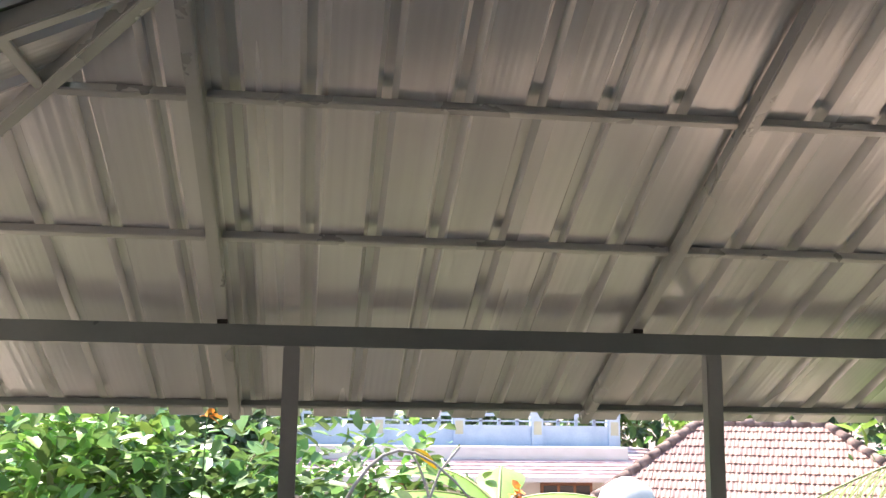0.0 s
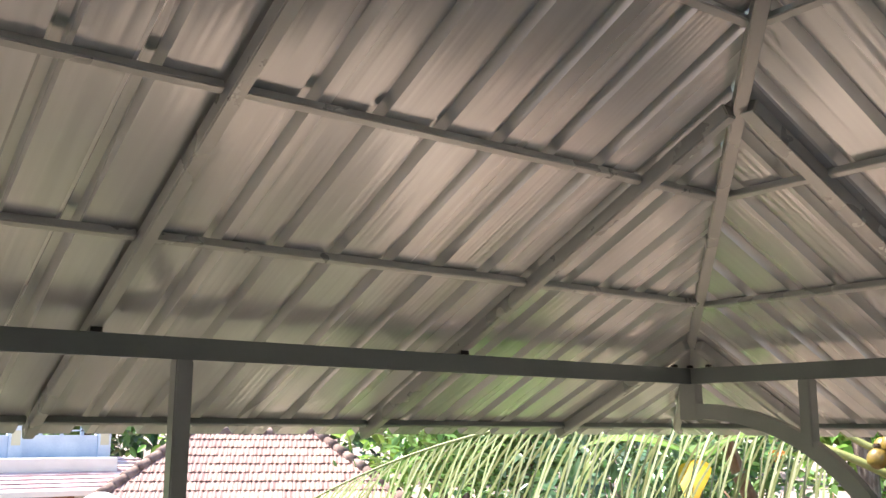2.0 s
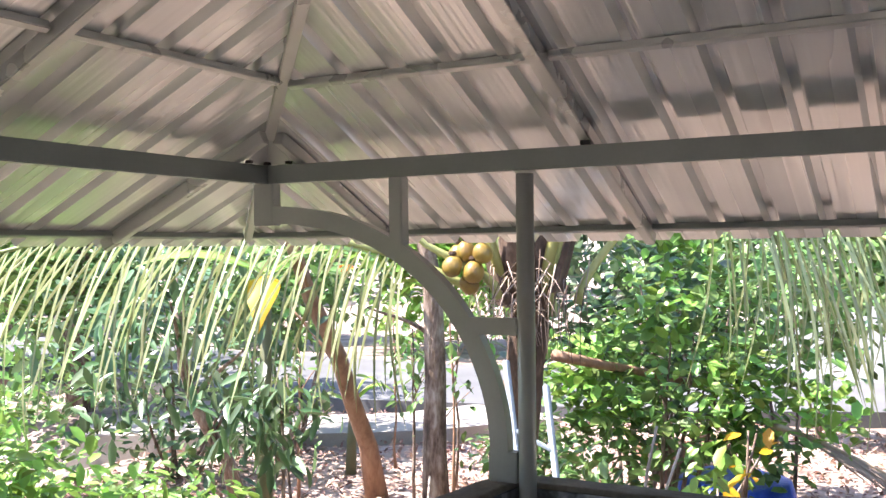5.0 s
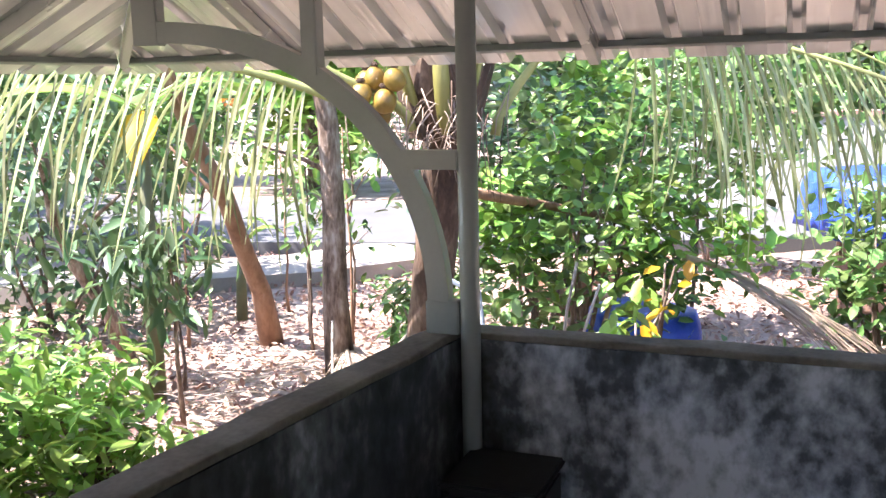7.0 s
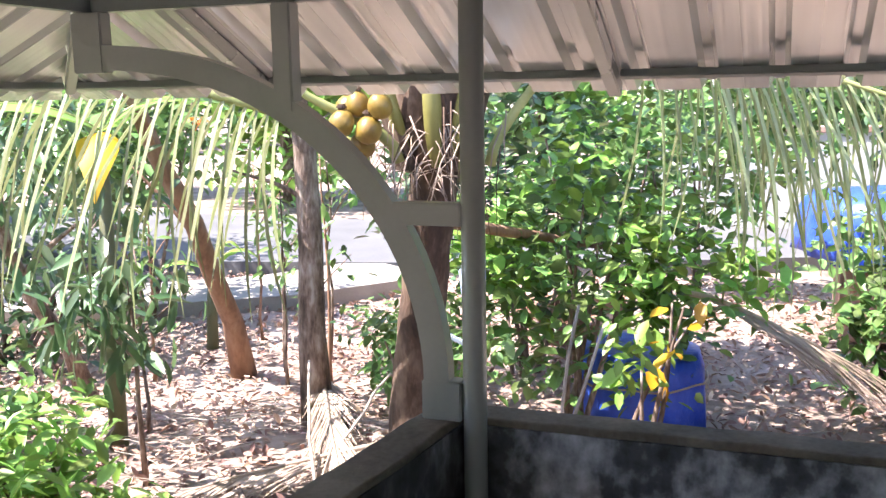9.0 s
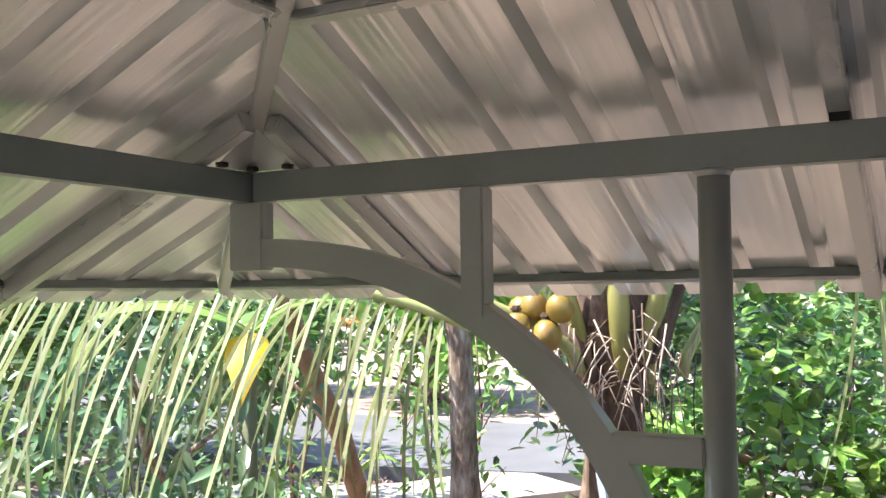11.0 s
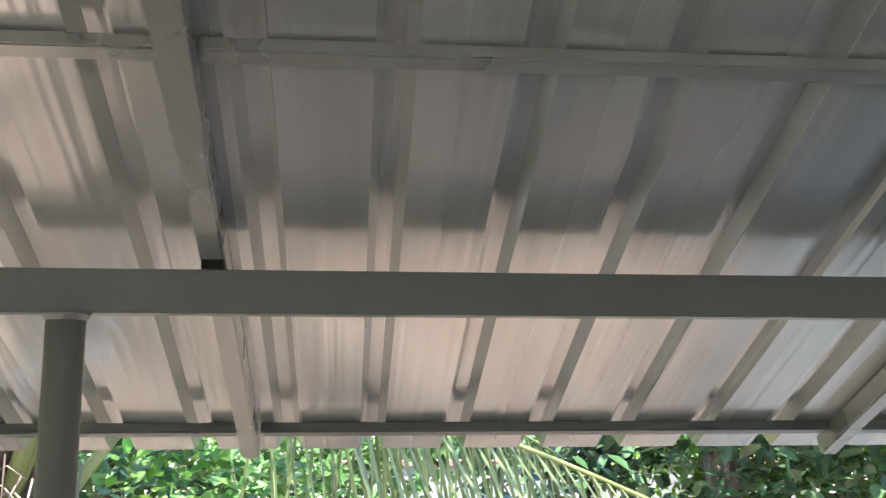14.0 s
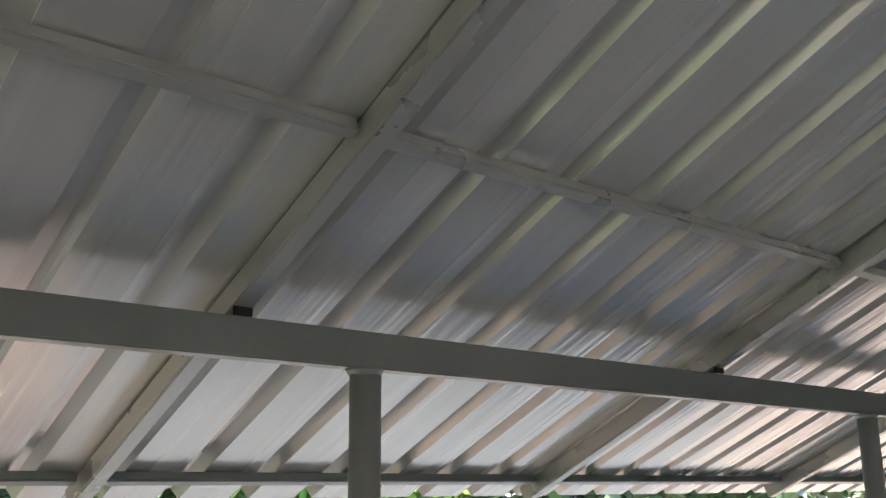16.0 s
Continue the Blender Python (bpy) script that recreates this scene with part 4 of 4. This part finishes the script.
for v, e in (((0.28, -0.18, -0.35), (0.5, -0.55, 0.35)), ((-0.2, 0.1, -0.3), (-0.45, 0.5, 0.1)), ((0.05, 0.0, -0.3), (0.12, -0.12, 0.4)), ((-0.02, -0.12, -0.35), (-0.08, -0.3, 0.4))):
    tube("leaf_stalk", bez(C + Vector(v), C + Vector(v) + Vector((0, 0, 0.2)), C + Vector(e) + Vector((0, 0, -0.15)), C + Vector(e), 8), [0.03 - 0.0018 * i for i in range(9)], M_RACHIS, palm, 8)
def nut(p, r):
    bm = bmesh.new()
    bmesh.ops.create_uvsphere(bm, u_segments=14, v_segments=10, radius=r)
    for v in bm.verts:
        q = v.co.normalized()
        k = 1 + 0.07 * math.cos(3 * math.atan2(q.y, q.x)) * (1 - q.z * q.z)
        v.co = Vector((q.x * r * k, q.y * r * k, q.z * r * 1.18 + (0.12 * r if q.z < -0.8 else 0)))
    bmesh.ops.rotate(bm, verts=bm.verts, cent=(0, 0, 0), matrix=Euler((random.uniform(-0.6, 0.6), random.uniform(-0.6, 0.6), random.uniform(0, 3))).to_matrix())
    bmesh.ops.translate(bm, verts=bm.verts, vec=p)
    n = part("coconut", bm, M_NUT, palm, smooth=True)
    part("cap", box_bm(p[0] - 0.02, p[0] + 0.02, p[1] - 0.02, p[1] + 0.02, p[2] + r * 1.1, p[2] + r * 1.1 + 0.025, 0.008, 2), M_FIBRE, n, "brown nut cap")
for dx, dy, dz, r in ((-0.41, 0.35, -0.14, 0.052), (-0.38, 0.24, -0.17, 0.055), (-0.35, 0.30, -0.06, 0.05), (-0.38, 0.18, -0.07, 0.05), (-0.33, 0.29, -0.24, 0.05), (-0.31, 0.37, -0.07, 0.048), (0.2, -0.5, 0.1, 0.05), (0.3, -0.42, 0.12, 0.05)):
    nut(C + Vector((dx, dy - 0.075, dz + 0.02)), r * 1.06)
# flower sheaths in front of the crown
for p, e, w in (((1.70, -0.44, 1.40), (1.66, -0.44, 1.92), 0.042), ((1.72, -0.30, 1.44), (1.62, -0.22, 1.86), 0.03), ((1.76, -0.5, 1.45), (1.74, -0.62, 1.9), 0.032)):
    c = bez(p, Vector(p).lerp(Vector(e), 0.3) + Vector((-0.03, 0, 0)), Vector(p).lerp(Vector(e), 0.7) + Vector((-0.03, 0, 0)), e, 8)
    tube("spathe", c, [w * (0.35 + 1.1 * math.sin(math.pi * (0.12 + 0.76 * i / 8))) * 0.7 for i in range(9)], M_SPATHE, palm, 12, 0.05, random, "olive green flower sheath")
for k in range(46):
    a = Vector((1.70 + random.uniform(-0.03, 0.05), -0.40 + random.uniform(-0.14, 0.16), 1.40 + random.uniform(-0.12, 0.25)))
    e = a + Vector((random.uniform(-0.16, -0.02), random.uniform(-0.2, 0.2), random.uniform(-0.28, 0.03)))
    tube("fibre_strand", [a, a.lerp(e, 0.5) + Vector((-0.02, 0, 0.035)), e], [0.0035, 0.003, 0.0015], M_DRYPALM, palm, 4)
# old leaf bases round the crown
for k in range(14):
    a = k * 2.4
    h = -0.42 + 0.075 * k
    e = Vector((math.cos(a), math.sin(a), 0))
    s = Vector((-math.sin(a), math.cos(a), 0))
    p = C + e * 0.135 + Vector((0, 0, h))
    bm = bmesh.new()
    vs = [bm.verts.new(v) for v in (p - s * 0.1, p + s * 0.1, p + e * 0.1 + s * 0.035 + Vector((0, 0, 0.32)), p + e * 0.1 - s * 0.035 + Vector((0, 0, 0.32)))]
    f = bm.faces.new(vs)
    r = bmesh.ops.extrude_face_region(bm, geom=[f])
    bmesh.ops.translate(bm, vec=e * 0.035, verts=[v for v in r["geom"] if isinstance(v, bmesh.types.BMVert)])
    bmesh.ops.recalc_face_normals(bm, faces=bm.faces)
    part("leaf_base", bm, M_FIBRE if k % 3 else M_RACHIS, palm)
for k in range(40):
    a = C + Vector((random.uniform(-0.3, 0.2), random.uniform(-0.3, 0.3), random.uniform(-0.3, 0.0)))
    e = a + Vector((random.uniform(-0.25, 0.05), random.uniform(-0.15, 0.15), random.uniform(-0.5, -0.2)))
    tube("fibre_strand", [a, a.lerp(e, 0.5) + Vector((-0.04, 0, 0.04)), e], [0.004, 0.0035, 0.0015], M_DRYPALM if k % 2 else M_FIBRE, palm, 5)

def fallen_frond(p0, p1, p2, p3, length, droop, label):
    ob = thing("fallen_palm_frond", p0, label, "palm frond")
    frond(ob, p0, p1, p2, p3, length, droop, 40, True, 0.05, 0.55)
fallen_frond((3.95, -1.33, 0.42), (4.0, -1.62, 0.36), (4.15, -2.1, 0.1), (4.5, -2.85, -0.38), 0.8, 0.35, "dry straw-coloured fallen palm frond over a heap")
fallen_frond((3.2, 0.2, -0.45), (2.7, 0.5, -0.42), (2.4, 0.9, -0.44), (2.0, 1.25, -0.5), 0.6, 0.25, "dry grey fallen palm frond on the litter")
fallen_frond((4.1, 1.5, -0.4), (3.6, 1.1, -0.3), (3.1, 0.9, -0.3), (2.5, 0.5, -0.45), 0.6, 0.2, "dry pale fallen palm frond on the litter")

# pale blue leaning poles by the palm
rods = thing("leaning_pole_frame", (1.2, -0.55, -0.6), "pale blue metal frame leaning against the palm", "ladder")
for a, b in (((1.05, -0.80, -0.6), (1.35, -0.45, 1.12)), ((1.05, -0.98, -0.6), (1.38, -0.66, 1.0))):
    part("rail", bar_bm(a, b, 0.03, 0.03, (1, 0, 0)), M_BLUEROD, rods)
for t in (0.3, 0.55, 0.8):
    a = Vector((1.05, -0.80, -0.6)).lerp(Vector((1.35, -0.45, 1.12)), t); b = Vector((1.05, -0.98, -0.6)).lerp(Vector((1.38, -0.66, 1.0)), t)
    part("rung", bar_bm(a, b, 0.02, 0.02, (1, 0, 0)), M_BLUEROD, rods)

# tarpaulin covered things
def tarp_cover(name, cx, cy, rx, ry, z0, z1, label, seed):
    rng = random.Random(seed)
    ob = thing(name, (cx, cy, z0), label, "tarpaulin")
    V, F = [], []
    rings, seg = 9, 40
    ph = [rng.uniform(0, 6) for _ in range(4)]
    V.append((cx, cy, z1))
    for r in range(1, rings + 1):
        t = r / rings
        for k in range(seg):
            a = 2 * math.pi * k / seg
            fold = 0.05 * math.sin(7 * a + ph[0]) + 0.035 * math.sin(11 * a + ph[1]) + 0.03 * math.sin(17 * a + ph[2])
            rad = (min(1, t * 1.7) * 0.92 + (0.16 * max(0, t - 0.55))) * (1 + fold * max(0, t - 0.3))
            z = z1 - (0.02 + 0.04 * math.sin(3 * a + ph[3])) * t * t - (z1 - z0) * max(0, (t - 0.58) / 0.42)
            V.append((cx + rx * rad * math.cos(a), cy + ry * rad * math.sin(a), z))
    for k in range(seg):
        F.append((0, 1 + k, 1 + (k + 1) % seg))
    for r in range(rings - 1):
        for k in range(seg):
            a, b = 1 + r * seg + k, 1 + r * seg + (k + 1) % seg
            F.append((a, a + seg, b + seg, b))
    cov = pydata("cover", V, F, M_TARP, ob, "", True)
    so = cov.modifiers.new("thickness", "SOLIDIFY"); so.thickness = 0.004
    return ob
tarp_cover("tarpaulin_covered_barrel", 4.35, -0.98, 0.48, 0.48, GZ + 0.02, -0.07, "crumpled blue tarpaulin tied over a round barrel", 3)
cover = next(o for o in scene.objects if o.name == "tarpaulin_covered_barrel")
V, F = tube_mesh_data([(4.35 + 0.475 * math.cos(0.262 * k), -0.98 + 0.475 * math.sin(0.262 * k), -0.27 + 0.012 * math.sin(k * 1.7)) for k in range(25)], [0.008] * 25, 5)
pydata("cord", V, F, M_DRYPALM, cover, "pale cord tied round the cover", True)
barrel = thing("barrel", (4.35, -1.0, GZ), "pale grey barrel under a blue tarpaulin", "barrel")
tube("body", [(4.35, -1.0, GZ - 0.03), (4.35, -1.0, GZ + 0.25), (4.35, -1.0, -0.1)], [0.34, 0.36, 0.35], M_SACK, barrel, 24)
tarp_cover("tarpaulin_covered_stack", 7.8, -3.1, 1.0, 1.1, 0.12, 0.7, "bright blue tarpaulin draped over a block stack", 5)
stack = tagged(part("stone_plinth", box_bm(7.1, 8.5, -3.9, -2.42, GZ - 0.02, 0.62, 0.03, 2), M_BRICK), "rough laterite block stack under a blue tarpaulin", "stone stack")

# white wall in the distance, and laterite blocks
garden_wall = tagged(part("garden_wall", box_bm(14.0, 14.2, -9, 0.6, -0.9, 1.0, 0.01), M_HOUSE), "sunlit white plastered boundary wall", "wall", kind="structure")
part("coping", box_bm(13.95, 14.25, -9, 0.6, 1.0, 1.1, 0.01), M_TILE, garden_wall, "red-brown tiled coping")
for i in range(9):
    x, y = 6.9 + random.uniform(-0.6, 0.6), 0.0 + random.uniform(-0.5, 0.6)
    ob = part("laterite_block", box_bm(-0.19, 0.19, -0.11, 0.11, 0.0, 0.19, 0.02, 2), M_BRICK)
    ob.matrix_basis = pose(x, y, GZ + (0.0 if i < 6 else 0.17), 0, random.uniform(-8, 8), random.uniform(0, 180))
    tagged(ob, "rough reddish laterite block lying in a heap", "stone block", "blocks in the heap")

# ---- neighbouring houses ----
def tiled_house():
    ob = thing("tiled_house", (3.37, 14.84, -3.2), "low house with a weathered red clay tile hip roof", "house")
    ob.rotation_euler = (0, 0, radians(-25))
    o = wloc(ob)
    rz, dep, run, w = 1.60 + 3.2, 3.4, 2.3, 2.35
    sl = 0.53
    zb = rz - dep * sl
    def loc(bm): 
        bmesh.ops.translate(bm, verts=bm.verts, vec=o)
        return bm
    bm = bmesh.new()
    pts = [(0, 0, rz), (w, 0, rz), (w + run, -dep, zb), (-run, -dep, zb), (w + run, dep, zb), (-run, dep, zb)]
    vs = [bm.verts.new(p) for p in pts]
    for f in ((0, 3, 2, 1), (0, 1, 4, 5), (0, 5, 3), (1, 2, 4), (3, 5, 4, 2)):
        bm.faces.new([vs[i] for i in f])
    part("roof_deck", loc(bm), M_TILE, ob)
    part("house_wall", loc(box_bm(-run + 0.5, w + run - 0.5, -dep + 0.5, dep - 0.5, 0, zb)), M_WHITE, ob)
    # one tile: a double-rolled pan
    tw, tl = 0.235, 0.34
    prof = [(0, 0.0), (0.2, 0.022), (0.4, 0.0), (0.6, 0.022), (0.8, 0.004), (1.0, 0.018)]
    V = [(u * tw, v * tl, h + (0.022 if v == 0 else 0.0) + t) for t in (0.0, 0.014) for v in (0, 1) for u, h in prof]
    n = len(prof)
    F = []
    for i in range(n - 1):
        F += [(2 * n + i, 2 * n + i + 1, 3 * n + i + 1, 3 * n + i), (i, 2 * n + i, 2 * n + i + 1, i + 1)[::-1]]
    me = bpy.data.meshes.new("roof_tile")
    me.from_pydata(V, [], F)
    me.materials.append(M_TILE)
    m0 = Matrix.Rotation(math.atan(sl), 4, "X")
    step = 0.30 / math.sqrt(1 + sl * sl)
    made = 0
    rest_V, rest_F = [], []
    rows = int(dep / step)
    for r in range(rows):
        y = -(r + 1) * step
        half = -y / dep * run
        x = -half + 0.05
        while x < w + half - 0.1:
            m = Matrix.Translation((x, y, rz + y * sl + 0.012 + random.uniform(0, 0.008))) @ Matrix.Rotation(random.gauss(0, 0.015), 4, "Z") @ m0
            if made < 290:
                t = new("roof_tile", me); t.parent = ob; t.matrix_basis = m
                made += 1
            else:
                k = len(rest_V)
                rest_V += [tuple(m @ Vector(v)) for v in V]
                rest_F += [tuple(k + i for i in f) for f in F]
            x += tw
    mr = bpy.data.meshes.new("lower_tiles"); mr.from_pydata(rest_V, [], rest_F)
    low = link_mesh("lower_tiles", mr, M_TILE, ob); low["kind"] = "stuff"
    for a, b in (((0, 0, rz), (-run, -dep, zb)), ((w, 0, rz), (w + run, -dep, zb)), ((0, 0, rz), (w, 0, rz))):
        a, b = Vector(a), Vector(b)
        k = int((b - a).length / 0.32)
        for i in range(k):
            p, q = a.lerp(b, i / k), a.lerp(b, (i + 1.12) / k)
            Vt, Ft = tube_mesh_data([p + Vector((0, 0, 0.03)), q + Vector((0, 0, 0.045))], [0.095, 0.115], 10)
            pydata("ridge_tile", [v + o for v in Vt], Ft, M_TILEDARK, ob, "", True)
tiled_house()

def balcony_house():
    ob = thing("balcony_house", (0.4, 20.5, -3.4), "house with pale blue parapet and faded red sheet roof", "house")
    B = lambda n, *a, m=M_BLUEPAINT, l="", bev=0.0: part(n, box_bm(*a, bev), m, ob, l)
    B("house_wall", -4.8, 3.7, 20.2, 26, -3.4, 1.0, m=M_WHITE)
    B("parapet", -4.8, 3.78, 21.2, 21.35, 0.99, 1.47)
    B("ledge", -4.85, 3.82, 21.16, 21.39, 1.47, 1.51)
    B("top_rail", -4.85, 3.82, 21.15, 21.4, 1.74, 1.82)
    for i in range(5):
        x = 3.64 - i * 2.04
        B("pillar", x - 0.15, x + 0.15, 21.1, 21.44, 0.99, 1.88)
        B("emblem", x - 0.1, x + 0.1, 21.085, 21.105, 1.28, 1.62, m=M_OCHRE, l="small faded yellow ornament")
        if i < 4:
            B("opening_rail", x - 1.88, x - 0.16, 21.25, 21.3, 1.60, 1.64)
            for k in range(3):
                B("baluster", x - 1.5 + k * 0.48, x - 1.42 + k * 0.48, 21.25, 21.31, 1.51, 1.74)
    # sheet roof in courses
    n = 9
    for i in range(n):
        t0, t1 = i / n, (i + 1) / n
        V = [(-5.0, 21.1 - 2.0 * t0, 1.0 - 0.68 * t0), (3.95, 21.1 - 2.0 * t0, 1.0 - 0.68 * t0), (4.5, 21.1 - 2.0 * t1, 1.0 - 0.68 * t1 + 0.03), (-5.0, 21.1 - 2.0 * t1, 1.0 - 0.68 * t1 + 0.03)]
        V += [(a, b, c - 0.05) for a, b, c in V]
        pydata("roof_course", V, [(0, 3, 2, 1), (3, 7, 6, 2), (4, 5, 6, 7), (0, 4, 7, 3), (1, 2, 6, 5)], M_REDSHEET, ob)
    B("fascia", -5.0, 4.5, 19.02, 19.08, 0.23, 0.35, m=M_WHITE)
    for x in (2.1, -2.2):
        w = B("window", x - 0.65, x + 0.65, 20.14, 20.25, -1.0, 0.15, m=M_WOOD, l="brown wooden window frame")
        for k in range(3):
            part("pane", box_bm(x - 0.58 + k * 0.41, x - 0.24 + k * 0.41, 20.12, 20.145, -0.92, 0.08), M_GLASS, w, "dim glass pane")
    B("doorway", -0.5, 0.5, 20.13, 20.25, -1.8, 0.1, m=M_WOOD, l="dark brown wooden door")
balcony_house()

dome = thing("white_water_tank", (-1.0, 5.9, -3.0), "white rounded plastic water tank top", "water tank")
tube("body", [(-1.0, 5.9, -3.0), (-1.0, 5.9, 0.9), (-1.0, 5.9, 1.05), (-1.0, 5.9, 1.12), (-1.0, 5.9, 1.16)], [0.3, 0.3, 0.24, 0.14, 0.05], M_WHITE, dome, 24)

# ---- trees in the distance ----
def far_tree(x, y, h, r, material, seed):
    rng = np.random.default_rng(seed)
    b = Vector(gz(x, y, -0.1))
    ob = thing("broadleaf_tree", b, "tall green broadleaf tree in the distance", "tree", "trees in the distance")
    tube("trunk", wander(b, (x, y, b.z + h * 0.75), 5, 0.15), [0.22, 0.2, 0.17, 0.14, 0.1, 0.05], M_BARK, ob, 8)
    for k in range(4):
        a = rng.uniform(0, 6.28)
        s = b + Vector((0, 0, h * rng.uniform(0.3, 0.55)))
        e = s + Vector((math.cos(a) * r * 0.6, math.sin(a) * r * 0.6, h * 0.25))
        tube("limb", [s, s.lerp(e, 0.5) + Vector((0, 0, 0.2)), e], [0.09, 0.06, 0.025], M_BARK, ob, 6)
    near = math.hypot(x, y) < 13
    leaves("crown", clumped(rng, 7000 if near else 2600, (x, y, b.z + h * 0.58), (r, r, h * 0.45), 110 if near else 55, 0.17), 0.2 if near else 0.42, material, ob, rng, 0.5, 0.3)
rt = random.Random(11)
for x, y in ((-14, 12), (-10, 15), (-7, 20), (-4, 31), (1, 33), (6, 31), (8, 24), (11, 30), (9.3, 15), (17, 24), (17, 15), (17.5, 9), (18.5, 3), (18, -3), (18, -9), (14, -13), (8.5, -8), (11, -11), (7.6, -5.2), (6, -12), (10.5, -6.5), (7.2, 9.5), (-9, 9), (22, -14), (4, -16), (-12, 5)):
    far_tree(x, y, rt.uniform(5.5, 8.0), rt.uniform(1.9, 2.8), rt.choice([M_LEAF, M_LEAFDARK, M_LEAF, M_LEAFLIME]), rt.randrange(9999))
def woods():
    c = []
    for k in range(70):
        a = 2 * math.pi * k / 70 + rt.uniform(-0.03, 0.03)
        R = rt.uniform(38, 55)
        p = (R * math.cos(a), R * math.sin(a) + 2, ground_z(R * math.cos(a), R * math.sin(a)) + rt.uniform(3, 5.5))
        c.append(clumped(RNG, 420, p, (4.2, 4.2, 5.0), 30, 0.22))
    tagged(leaves("far_woods", np.concatenate(c), 1.0, M_LEAFDARK, None, RNG, 0.55, 0.3), "far dark green woods round the place", "woods", kind="stuff")
woods()
